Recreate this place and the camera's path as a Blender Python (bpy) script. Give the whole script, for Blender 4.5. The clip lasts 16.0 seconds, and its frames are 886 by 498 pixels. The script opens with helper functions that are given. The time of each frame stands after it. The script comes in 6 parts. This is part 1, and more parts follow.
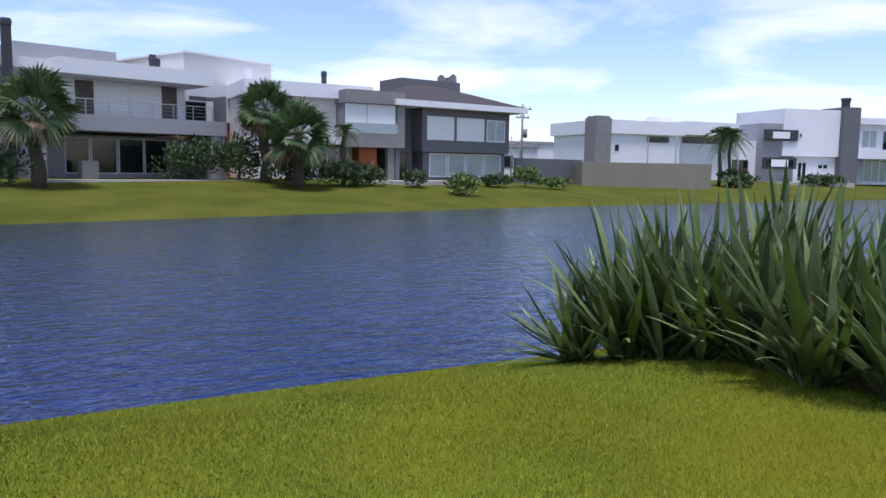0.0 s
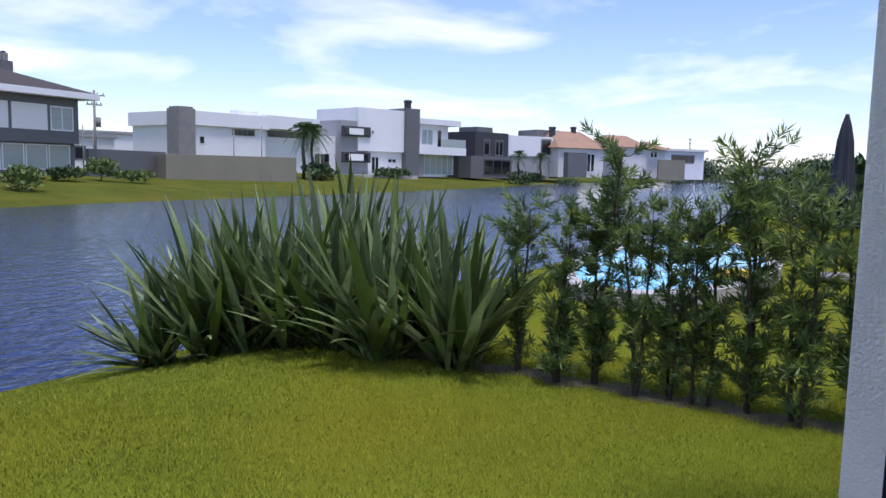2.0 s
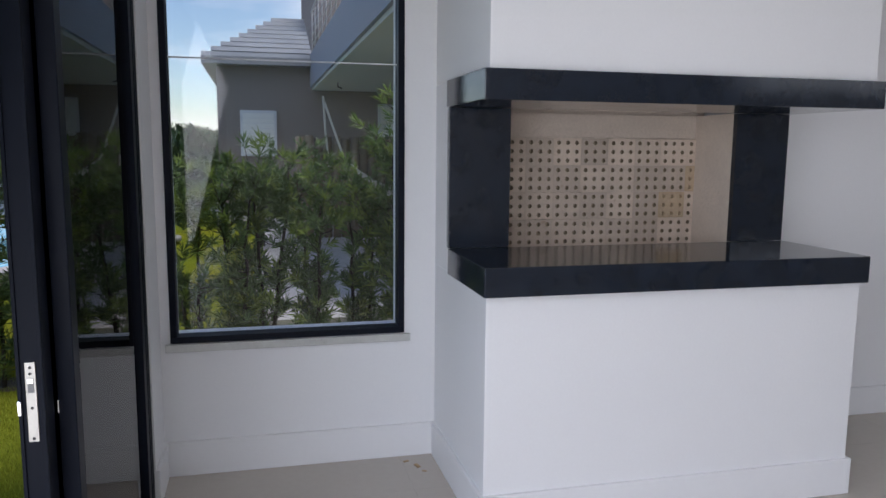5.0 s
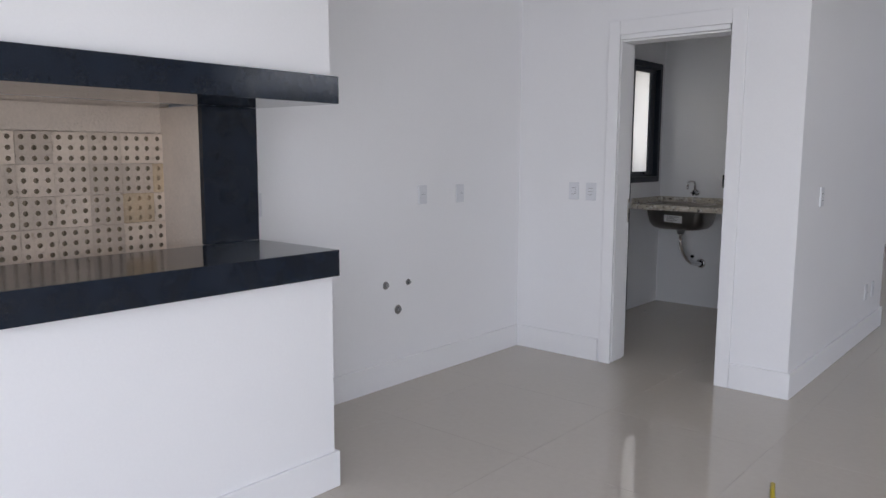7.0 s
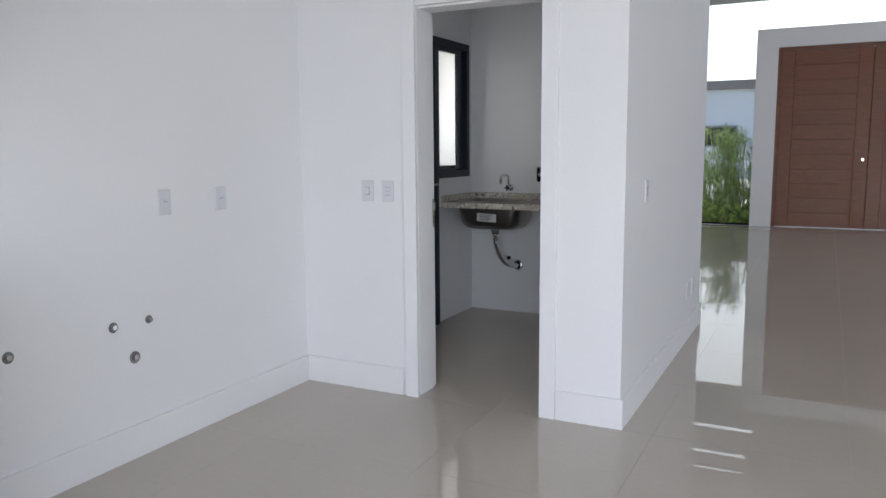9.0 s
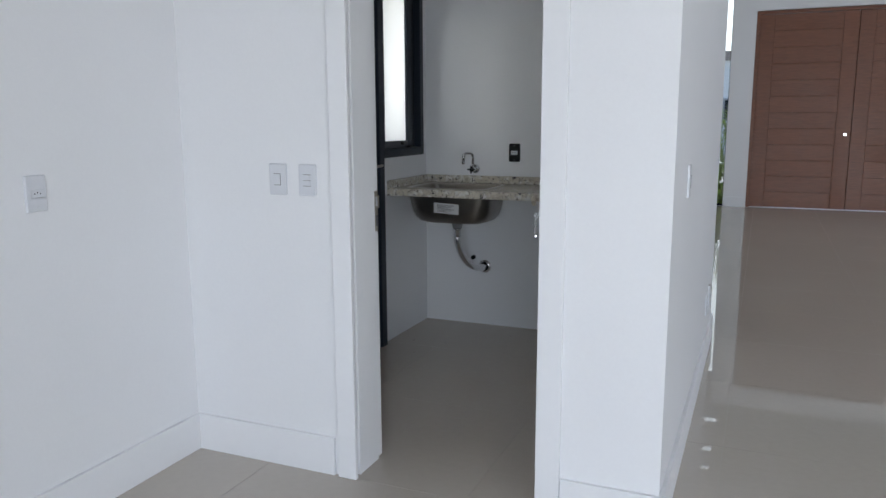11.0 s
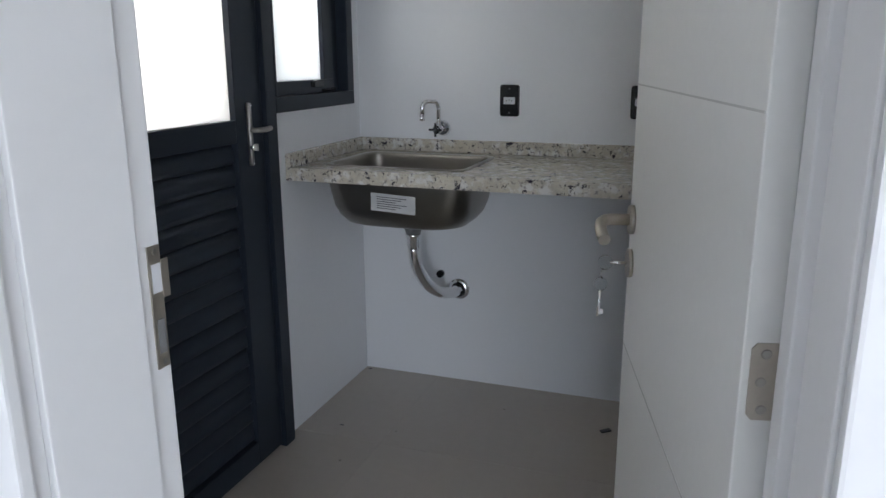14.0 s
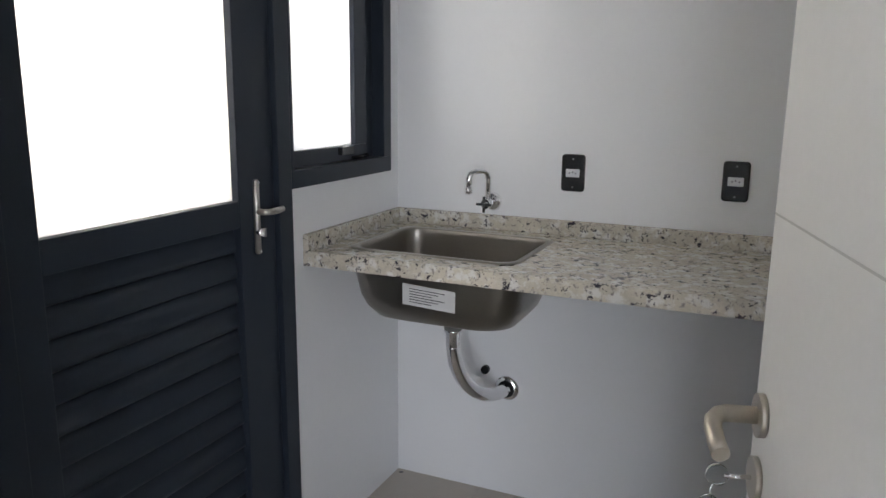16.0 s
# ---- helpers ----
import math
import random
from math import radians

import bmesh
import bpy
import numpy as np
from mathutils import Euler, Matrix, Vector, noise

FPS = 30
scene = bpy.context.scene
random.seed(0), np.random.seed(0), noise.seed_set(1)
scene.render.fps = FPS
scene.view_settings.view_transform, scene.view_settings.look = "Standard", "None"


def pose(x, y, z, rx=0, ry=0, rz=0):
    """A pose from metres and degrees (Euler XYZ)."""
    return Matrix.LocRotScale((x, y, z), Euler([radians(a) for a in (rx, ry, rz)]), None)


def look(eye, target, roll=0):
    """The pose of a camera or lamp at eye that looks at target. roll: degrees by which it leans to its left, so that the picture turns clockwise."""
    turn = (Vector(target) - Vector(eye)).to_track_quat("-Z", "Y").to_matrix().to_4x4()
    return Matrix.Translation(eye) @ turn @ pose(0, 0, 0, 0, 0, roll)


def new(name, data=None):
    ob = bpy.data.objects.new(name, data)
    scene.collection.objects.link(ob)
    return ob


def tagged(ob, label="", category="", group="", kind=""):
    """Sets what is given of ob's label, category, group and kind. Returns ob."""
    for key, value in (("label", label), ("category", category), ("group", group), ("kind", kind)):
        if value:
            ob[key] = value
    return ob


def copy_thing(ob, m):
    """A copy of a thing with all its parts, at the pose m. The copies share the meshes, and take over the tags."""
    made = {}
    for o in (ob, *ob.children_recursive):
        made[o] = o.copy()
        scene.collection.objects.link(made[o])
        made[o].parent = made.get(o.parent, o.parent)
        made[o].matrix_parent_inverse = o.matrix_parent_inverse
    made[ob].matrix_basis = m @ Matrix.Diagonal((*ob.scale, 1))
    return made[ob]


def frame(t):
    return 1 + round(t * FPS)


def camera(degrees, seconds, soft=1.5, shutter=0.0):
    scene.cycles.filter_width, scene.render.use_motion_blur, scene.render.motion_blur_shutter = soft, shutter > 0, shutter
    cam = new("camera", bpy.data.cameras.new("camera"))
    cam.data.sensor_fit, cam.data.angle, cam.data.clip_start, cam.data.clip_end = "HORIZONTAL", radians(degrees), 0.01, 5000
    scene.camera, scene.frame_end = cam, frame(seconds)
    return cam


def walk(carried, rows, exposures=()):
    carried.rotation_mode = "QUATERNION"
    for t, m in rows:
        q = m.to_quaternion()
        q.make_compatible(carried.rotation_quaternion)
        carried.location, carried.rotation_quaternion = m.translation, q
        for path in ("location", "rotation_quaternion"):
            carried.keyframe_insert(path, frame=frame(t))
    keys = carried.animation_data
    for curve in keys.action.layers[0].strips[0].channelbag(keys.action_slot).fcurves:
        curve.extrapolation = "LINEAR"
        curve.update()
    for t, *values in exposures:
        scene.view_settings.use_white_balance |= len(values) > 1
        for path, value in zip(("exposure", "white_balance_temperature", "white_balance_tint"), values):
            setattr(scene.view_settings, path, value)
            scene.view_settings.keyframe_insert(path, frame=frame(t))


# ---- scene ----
cam = camera(61.07, 16.0)
ROWS = [
    (0.0, -0.017, 0.001, 1.432, 83.80, -0.90, -27.31),
    (0.5, 0.020, 0.001, 1.434, 83.78, -0.98, -34.99),
    (1.0, 0.058, -0.028, 1.434, 83.78, -1.01, -41.01),
    (1.5, 0.090, -0.057, 1.437, 83.94, -1.67, -48.84),
    (2.0, 0.095, -0.063, 1.443, 83.84, -1.23, -57.79),
    (2.5, 0.078, -0.063, 1.444, 83.55, -0.96, -66.19),
    (3.0, 0.048, -0.114, 1.444, 83.08, -0.73, -76.72),
    (3.5, 0.038, -0.202, 1.437, 82.73, -0.56, -87.98),
    (3.7, 0.033, -0.267, 1.444, 82.49, -0.36, -91.44),
    (5.8, 0.013, -0.803, 1.429, 82.75, -0.90, -114.99),
    (6.0, 0.027, -0.844, 1.426, 82.82, -0.95, -119.48),
    (6.5, 0.131, -0.934, 1.421, 82.94, -1.19, -131.04),
    (7.0, 0.221, -0.989, 1.412, 82.70, -0.30, -139.58),
    (7.5, 0.253, -1.169, 1.392, 82.43, 0.67, -144.43),
    (8.0, 0.291, -1.413, 1.401, 82.55, 1.04, -146.77),
    (8.5, 0.420, -1.653, 1.389, 82.30, 0.47, -150.71),
    (9.0, 0.585, -1.918, 1.397, 82.29, 0.48, -153.07),
    (9.2, 0.636, -2.036, 1.388, 82.23, 0.72, -153.77),
    (11.3, 1.295, -3.306, 1.373, 79.75, 0.07, -157.30),
    (11.5, 1.367, -3.438, 1.369, 79.39, 0.02, -157.45),
    (12.0, 1.568, -3.741, 1.375, 78.74, 0.35, -158.84),
    (12.5, 1.682, -4.052, 1.363, 78.17, 0.05, -159.40),
    (13.0, 1.781, -4.374, 1.353, 77.76, -0.09, -160.03),
    (13.5, 1.906, -4.666, 1.362, 76.92, 0.05, -161.05),
    (14.0, 1.947, -5.001, 1.328, 75.68, 0.24, -160.50),
    (14.5, 1.995, -5.222, 1.329, 73.65, -0.29, -159.52),
    (15.0, 2.083, -5.388, 1.306, 70.30, -0.51, -158.29),
    (15.5, 2.095, -5.446, 1.325, 69.97, -0.87, -156.66),
    (16.0, 2.082, -5.458, 1.419, 78.12, -0.60, -155.95),
]
EXPOSURES = [(0.0, 0.28, 5950, 23), (2.0, 0.25, 5950, 23), (3.0, 0.15, 5950, 21), (3.7, -0.05, 6050, 19), (6.0, -0.15, 6350, 18), (7.0, 0.12, 6350, 18), (8.0, 0.43, 6320, 16), (9.0, 0.48, 6300, 15), (11.5, 0.52, 6050, 12),
             (13.0, 0.62, 5950, 12), (13.6, 0.73, 6000, 12), (14.0, 1.0, 6050, 13), (14.5, 1.3, 6300, 14), (16.0, 1.52, 6450, 15)]
walk(cam, [(t, pose(x, y, z, rx, ry, rz)) for t, x, y, z, rx, ry, rz in ROWS], EXPOSURES)

# ---------------------------------------------------------------- light
SUN_EL, SUN_AZ = 73.0, 215.0   # degrees; azimuth clockwise from +y
world = bpy.data.worlds.new("sky")
scene.world = world
world.use_nodes = True
wn, wl = world.node_tree.nodes, world.node_tree.links
wn.clear()
w_out = wn.new("ShaderNodeOutputWorld")
w_bg = wn.new("ShaderNodeBackground")
w_bg.inputs["Strength"].default_value = 0.145
w_sky = wn.new("ShaderNodeTexSky")
w_sky.sky_type, w_sky.sun_disc = "NISHITA", False
w_sky.sun_elevation, w_sky.sun_rotation = radians(SUN_EL), radians(SUN_AZ)
w_sky.air_density, w_sky.dust_density, w_sky.ozone_density = 1.0, 0.3, 2.2
w_co = wn.new("ShaderNodeTexCoord")
w_sep = wn.new("ShaderNodeSeparateXYZ")
wl.new(w_co.outputs["Generated"], w_sep.inputs[0])
# clouds lie on a flat layer: the direction divided by its height
w_h = wn.new("ShaderNodeMath"); w_h.operation = "MAXIMUM"; w_h.inputs[1].default_value = 0.0
w_a = wn.new("ShaderNodeMath"); w_a.operation = "ADD"; w_a.inputs[1].default_value = 0.13
wl.new(w_sep.outputs[2], w_h.inputs[0]); wl.new(w_h.outputs[0], w_a.inputs[0])
w_dx = wn.new("ShaderNodeMath"); w_dx.operation = "DIVIDE"
w_dy = wn.new("ShaderNodeMath"); w_dy.operation = "DIVIDE"
wl.new(w_sep.outputs[0], w_dx.inputs[0]); wl.new(w_a.outputs[0], w_dx.inputs[1])
wl.new(w_sep.outputs[1], w_dy.inputs[0]); wl.new(w_a.outputs[0], w_dy.inputs[1])
w_cmb = wn.new("ShaderNodeCombineXYZ")
wl.new(w_dx.outputs[0], w_cmb.inputs[0]); wl.new(w_dy.outputs[0], w_cmb.inputs[1])
w_no = wn.new("ShaderNodeTexNoise")
w_no.inputs["Scale"].default_value, w_no.inputs["Detail"].default_value = 0.85, 7
w_no.inputs["Roughness"].default_value, w_no.inputs["Distortion"].default_value = 0.52, 0.35
wl.new(w_cmb.outputs[0], w_no.inputs["Vector"])
w_rp = wn.new("ShaderNodeValToRGB")
w_rp.color_ramp.elements[0].position, w_rp.color_ramp.elements[1].position = 0.50, 0.74
wl.new(w_no.outputs["Fac"], w_rp.inputs[0])
w_mul = wn.new("ShaderNodeMath"); w_mul.operation = "MULTIPLY"; w_mul.inputs[1].default_value = 0.85
wl.new(w_rp.outputs["Color"], w_mul.inputs[0])
w_mx = wn.new("ShaderNodeMix"); w_mx.data_type = "RGBA"
w_mx.inputs["B"].default_value = (8.2, 8.2, 8.6, 1)
wl.new(w_mul.outputs[0], w_mx.inputs["Factor"])
wl.new(w_sky.outputs[0], w_mx.inputs["A"])
wl.new(w_mx.outputs["Result"], w_bg.inputs["Color"])
wl.new(w_bg.outputs[0], w_out.inputs[0])

sun = new("sun", bpy.data.lights.new("sun", "SUN"))
sun.data.energy, sun.data.angle, sun.data.color = 2.9, radians(14), (1.0, 0.96, 0.9)
_el, _az = radians(SUN_EL), radians(SUN_AZ)
sun.matrix_world = look((0, 0, 30), (-30 * math.cos(_el) * math.sin(_az), -30 * math.cos(_el) * math.cos(_az), 30 - 30 * math.sin(_el)))


def fill_light(x, y, z, w, h, target, watts, color=(0.93, 0.97, 1.0)):
    ob = new("window_daylight", bpy.data.lights.new("window_daylight", "AREA"))
    ob.data.shape, ob.data.size, ob.data.size_y = "RECTANGLE", w, h
    ob.data.energy, ob.data.color = watts, color
    ob.matrix_world = look((x, y, z), target)
    return ob


# area lamps added at the openings for more daylight; the west clerestory is unseen
fill_light(-6.35, -11.9, 3.5, 6.4, 1.6, (0, -11.9, 3.0), 72)
fill_light(-1.75, 0.0, 1.2, 6.2, 2.2, (-1.75, -3, 0.45), 165)
fill_light(3.56, -6.62, 1.62, 0.62, 0.9, (2.0, -6.62, 1.55), 6.6, (1.0, 0.98, 0.94))
fill_light(3.56, -7.43, 1.7, 0.42, 0.95, (2.0, -7.43, 1.6), 3.5)


# ---------------------------------------------------------------- materials
def srgb(r, g, b):
    return tuple(((c / 255) / 12.92 if c <= 10 else ((c / 255 + 0.055) / 1.055) ** 2.4) for c in (r, g, b)) + (1.0,)


class Mat:
    """A principled material with two scales of variation and a fine bump."""

    def __init__(self, name, color, rough=0.6, metal=0.0, var=0.12, scale=3.0, fine=60.0, bump=0.1, bump_scale=None, dist=0.01, rough_var=0.08, spec=0.5, per_object=0.0, per_island=0.0, world_space=True):
        self.m = bpy.data.materials.new(name)
        self.m.use_nodes = True
        self.n, self.l = self.m.node_tree.nodes, self.m.node_tree.links
        self.p = self.n["Principled BSDF"]
        p = self.p
        p.inputs["Metallic"].default_value = metal
        p.inputs["Specular IOR Level"].default_value = spec
        if world_space:
            geo = self.n.new("ShaderNodeNewGeometry")
            self.co = geo.outputs["Position"]
        else:
            tc = self.n.new("ShaderNodeTexCoord")
            self.co = tc.outputs["Object"]
        n1 = self.noise(scale, 4)
        n2 = self.noise(fine, 2)
        f = self.math("ADD", self.math("MULTIPLY", n1, 0.65), self.math("MULTIPLY", n2, 0.35))
        if per_object:
            oi = self.n.new("ShaderNodeObjectInfo")
            f = self.math("ADD", f, self.math("MULTIPLY", self.math("SUBTRACT", oi.outputs["Random"], 0.5), per_object))
        if per_island:
            gi = self.n.new("ShaderNodeNewGeometry")
            f = self.math("ADD", f, self.math("MULTIPLY", self.math("SUBTRACT", gi.outputs["Random Per Island"], 0.5), per_island))
        self.f = f
        c = color[:3]
        self.ramp = self.n.new("ShaderNodeValToRGB")
        e = self.ramp.color_ramp.elements
        e[0].position, e[1].position = 0.25, 0.75
        e[0].color = tuple(max(0, x * (1 - var)) for x in c) + (1,)
        e[1].color = tuple(min(1, x * (1 + var)) for x in c) + (1,)
        self.l.new(f, self.ramp.inputs[0])
        self.l.new(self.ramp.outputs[0], p.inputs["Base Color"])
        if rough_var:
            r = self.math("ADD", self.math("MULTIPLY", n1, rough_var * 2), rough - rough_var)
            self.l.new(r, p.inputs["Roughness"])
        else:
            p.inputs["Roughness"].default_value = rough
        if bump:
            b = self.n.new("ShaderNodeBump")
            b.inputs["Strength"].default_value, b.inputs["Distance"].default_value = bump, dist
            self.l.new(self.noise(bump_scale or fine, 3), b.inputs["Height"])
            self.l.new(b.outputs[0], p.inputs["Normal"])
            self.bump = b

    def noise(self, scale, detail=3, rough=0.5, stretch=None, dist=0.0):
        t = self.n.new("ShaderNodeTexNoise")
        t.inputs["Scale"].default_value, t.inputs["Detail"].default_value = scale, detail
        t.inputs["Roughness"].default_value, t.inputs["Distortion"].default_value = rough, dist
        v = self.co
        if stretch:
            mp = self.n.new("ShaderNodeMapping")
            mp.inputs["Scale"].default_value = stretch
            self.l.new(v, mp.inputs["Vector"])
            v = mp.outputs[0]
        self.l.new(v, t.inputs["Vector"])
        return t.outputs["Fac"]

    def math(self, op, a, b):
        m = self.n.new("ShaderNodeMath")
        m.operation = op
        for i, v in enumerate((a, b)):
            if isinstance(v, (int, float)):
                m.inputs[i].default_value = v
            else:
                self.l.new(v, m.inputs[i])
        return m.outputs[0]

    def mix(self, fac, color):
        """Lay another colour over the base where fac is 1."""
        mx = self.n.new("ShaderNodeMix")
        mx.data_type = "RGBA"
        self.l.new(fac, mx.inputs["Factor"])
        src = self.p.inputs["Base Color"].links[0].from_socket
        self.l.new(src, mx.inputs["A"])
        mx.inputs["B"].default_value = color
        self.l.new(mx.outputs["Result"], self.p.inputs["Base Color"])

    def step(self, v, lo, hi):
        r = self.n.new("ShaderNodeMapRange")
        r.inputs["From Min"].default_value, r.inputs["From Max"].default_value = lo, hi
        self.l.new(v, r.inputs["Value"])
        return r.outputs[0]


def let_light_through(m, share):
    """Thin leaves: a share of the light passes through the blade."""
    n, l = m.node_tree.nodes, m.node_tree.links
    p, out = n["Principled BSDF"], n["Material Output"]
    tr, mx = n.new("ShaderNodeBsdfTranslucent"), n.new("ShaderNodeMixShader")
    l.new(p.inputs["Base Color"].links[0].from_socket, tr.inputs[0])
    mx.inputs[0].default_value = share
    l.new(p.outputs[0], mx.inputs[1])
    l.new(tr.outputs[0], mx.inputs[2])
    l.new(mx.outputs[0], out.inputs[0])


M = {}
M["wall"] = Mat("white_wall_paint", (0.80, 0.80, 0.81), 0.55, var=0.025, scale=1.2, fine=90, bump=0.05, dist=0.004, rough_var=0.05).m
M["ceiling"] = Mat("white_ceiling_paint", (0.8, 0.8, 0.8), 0.8, var=0.02, bump=0.04).m
M["tile_wall"] = Mat("white_wall_tile", (0.78, 0.79, 0.81), 0.22, var=0.02, scale=1.0, bump=0.02).m
M["trim"] = Mat("white_trim_lacquer", (0.80, 0.80, 0.81), 0.6, var=0.02, scale=2, fine=40, bump=0.03).m
M["door_white"] = Mat("white_door_lacquer", (0.81, 0.81, 0.79), 0.38, var=0.03, scale=1.5, fine=60, bump=0.05).m
M["stucco"] = Mat("white_textured_stucco", (0.80, 0.79, 0.77), 0.85, var=0.08, scale=4, fine=120, bump=0.5, bump_scale=75, dist=0.03).m
mt = Mat("glossy_porcelain_tile", (0.49, 0.445, 0.39), 0.005, var=0.05, scale=0.8, fine=30, bump=0, rough_var=0.003, per_object=0.03)
M["floor"] = mt.m
M["grout"] = Mat("grey_tile_grout", (0.40, 0.365, 0.32), 0.6, var=0.05).m
mt = Mat("black_polished_granite", (0.009, 0.014, 0.024), 0.07, var=0.4, scale=8, fine=300, bump=0.02, rough_var=0.05)
mt.mix(mt.step(mt.noise(420, 2), 0.68, 0.75), (0.06, 0.07, 0.085, 1))
M["granite_black"] = mt.m
mt = Mat("speckled_cream_granite", (0.54, 0.50, 0.42), 0.16, var=0.22, scale=14, fine=120, bump=0.02, rough_var=0.04)
mt.mix(mt.step(mt.noise(26, 5, 0.65), 0.50, 0.60), (0.68, 0.67, 0.64, 1))
mt.mix(mt.step(mt.noise(80, 4, 0.7), 0.56, 0.64), (0.24, 0.22, 0.22, 1))
mt.mix(mt.step(mt.noise(38, 4, 0.68, None, 0.3), 0.59, 0.62), (0.045, 0.042, 0.055, 1))
mt.mix(mt.step(mt.noise(24, 4, 0.7, (1, 1.4, 1)), 0.68, 0.73), (0.30, 0.20, 0.10, 1))
M["granite_cream"] = mt.m
mt = Mat("refractory_brick", (0.60, 0.50, 0.41), 0.85, var=0.16, scale=7, fine=90, bump=0.4, dist=0.01, per_object=0.5)
mt.mix(mt.step(mt.noise(9, 4, 0.6), 0.66, 0.8), (0.30, 0.20, 0.12, 1))
M["brick"] = mt.m
M["brick_burnt"] = Mat("ochre_refractory_brick", (0.52, 0.40, 0.27), 0.85, var=0.2, scale=7, fine=90, bump=0.4).m
M["mortar"] = Mat("refractory_mortar", (0.62, 0.53, 0.45), 0.9, var=0.12, scale=5, fine=80, bump=0.4).m
# Darker brick tone: the shade inside the holes is put into the colour.
M["hole"] = Mat("shaded_brick_hole", (0.30, 0.24, 0.17), 0.9, var=0.2).m
M["alu_black"] = Mat("black_painted_aluminium", (0.005, 0.007, 0.014), 0.45, var=0.15, scale=5, fine=200, bump=0.03, spec=0.12).m
# The same black aluminium, its colour lightened to stand for more light on it.
M["alu_black_lit"] = Mat("lightened_black_aluminium", (0.019, 0.026, 0.038), 0.42, var=0.15, scale=5, fine=200, bump=0.03, spec=0.3).m
M["chrome"] = Mat("chrome", (0.9, 0.9, 0.91), 0.06, 1.0, var=0.03, bump=0, rough_var=0.02).m
M["steel"] = Mat("brushed_stainless_steel", (0.44, 0.42, 0.39), 0.38, 1.0, var=0.06, scale=6, fine=180, bump=0.06, rough_var=0.07).m
M["sink_steel"] = Mat("satin_stainless_sink_steel", (0.30, 0.28, 0.255), 0.33, 1.0, var=0.08, scale=6, fine=180, bump=0.06, rough_var=0.06).m
M["nickel"] = Mat("brushed_nickel", (0.50, 0.46, 0.40), 0.42, 1.0, var=0.06, scale=9, fine=200, bump=0.05).m
M["plastic_white"] = Mat("white_switch_plastic", (0.66, 0.67, 0.70), 0.3, var=0.02, bump=0.02).m
M["plastic_black"] = Mat("black_switch_plastic", (0.012, 0.012, 0.014), 0.25, var=0.1, bump=0.02).m
M["plastic_grey"] = Mat("grey_pvc", (0.2, 0.2, 0.2), 0.45, var=0.1).m
M["label_paper"] = Mat("white_sticker_paper", (0.62, 0.62, 0.62), 0.5, var=0.04, bump=0.02).m
M["ink"] = Mat("dark_print", (0.08, 0.08, 0.09), 0.6, var=0.1, bump=0).m
M["groove"] = Mat("shadow_gap_paint", (0.58, 0.58, 0.56), 0.6, var=0.05).m
M["marble_sill"] = Mat("pale_grey_stone_sill", (0.52, 0.52, 0.50), 0.3, var=0.12, scale=8, bump=0.05).m
M["debris"] = Mat("dry_brown_debris", (0.34, 0.23, 0.12), 0.8).m
M["yellow"] = Mat("yellow_plastic", (0.65, 0.50, 0.02), 0.4, var=0.1).m
M["acrylic"] = Mat("clear_acrylic", (0.8, 0.83, 0.85), 0.1, var=0.02, bump=0).m
M["acrylic"].node_tree.nodes["Principled BSDF"].inputs["Transmission Weight"].default_value = 1.0
mt = Mat("reddish_door_timber", (0.155, 0.052, 0.024), 0.4, var=0.1, scale=2, fine=30, bump=0.1, per_object=0.35)
mt.mix(mt.step(mt.noise(7, 4, 0.6, (1.0, 1.0, 14.0), 0.6), 0.35, 0.75), (0.235, 0.088, 0.042, 1))
M["timber"] = mt.m


def glass(name, color=(1, 1, 1), rough=0.0, tint=0.06):
    m = bpy.data.materials.new(name)
    m.use_nodes = True
    n, l = m.node_tree.nodes, m.node_tree.links
    n.clear()
    out = n.new("ShaderNodeOutputMaterial")
    tr = n.new("ShaderNodeBsdfTransparent"); tr.inputs[0].default_value = (*[c * (1 - tint) for c in color], 1)
    gl = n.new("ShaderNodeBsdfGlossy"); gl.inputs["Roughness"].default_value = rough
    fr = n.new("ShaderNodeFresnel"); fr.inputs[0].default_value = 1.33
    mx = n.new("ShaderNodeMixShader")
    l.new(fr.outputs[0], mx.inputs[0]); l.new(tr.outputs[0], mx.inputs[1]); l.new(gl.outputs[0], mx.inputs[2])
    l.new(mx.outputs[0], out.inputs[0])
    return m


M["glass"] = glass("clear_window_glass", (0.98, 1.0, 0.99), tint=0.01)
m = bpy.data.materials.new("frosted_glass")
m.use_nodes = True
n, l = m.node_tree.nodes, m.node_tree.links
n.clear()
_o, _t, _g, _x = n.new("ShaderNodeOutputMaterial"), n.new("ShaderNodeBsdfTranslucent"), n.new("ShaderNodeBsdfDiffuse"), n.new("ShaderNodeMixShader")
_t.inputs[0].default_value = (0.93, 0.94, 0.93, 1)
_g.inputs[0].default_value = (0.8, 0.8, 0.8, 1)
_x.inputs[0].default_value = 0.15
_ns = n.new("ShaderNodeTexNoise"); _ns.inputs["Scale"].default_value = 1.2
_rr = n.new("ShaderNodeMapRange"); _rr.inputs["To Min"].default_value, _rr.inputs["To Max"].default_value = 0.0, 1.0
_rc = n.new("ShaderNodeValToRGB")
_rc.color_ramp.elements[0].color, _rc.color_ramp.elements[1].color = (0.66, 0.64, 0.60, 1), (0.82, 0.81, 0.78, 1)
l.new(_ns.outputs["Fac"], _rr.inputs["Value"]); l.new(_rr.outputs[0], _rc.inputs[0]); l.new(_rc.outputs[0], _t.inputs[0])
l.new(_t.outputs[0], _x.inputs[1]); l.new(_g.outputs[0], _x.inputs[2]); l.new(_x.outputs[0], _o.inputs[0])
M["frosted"] = m

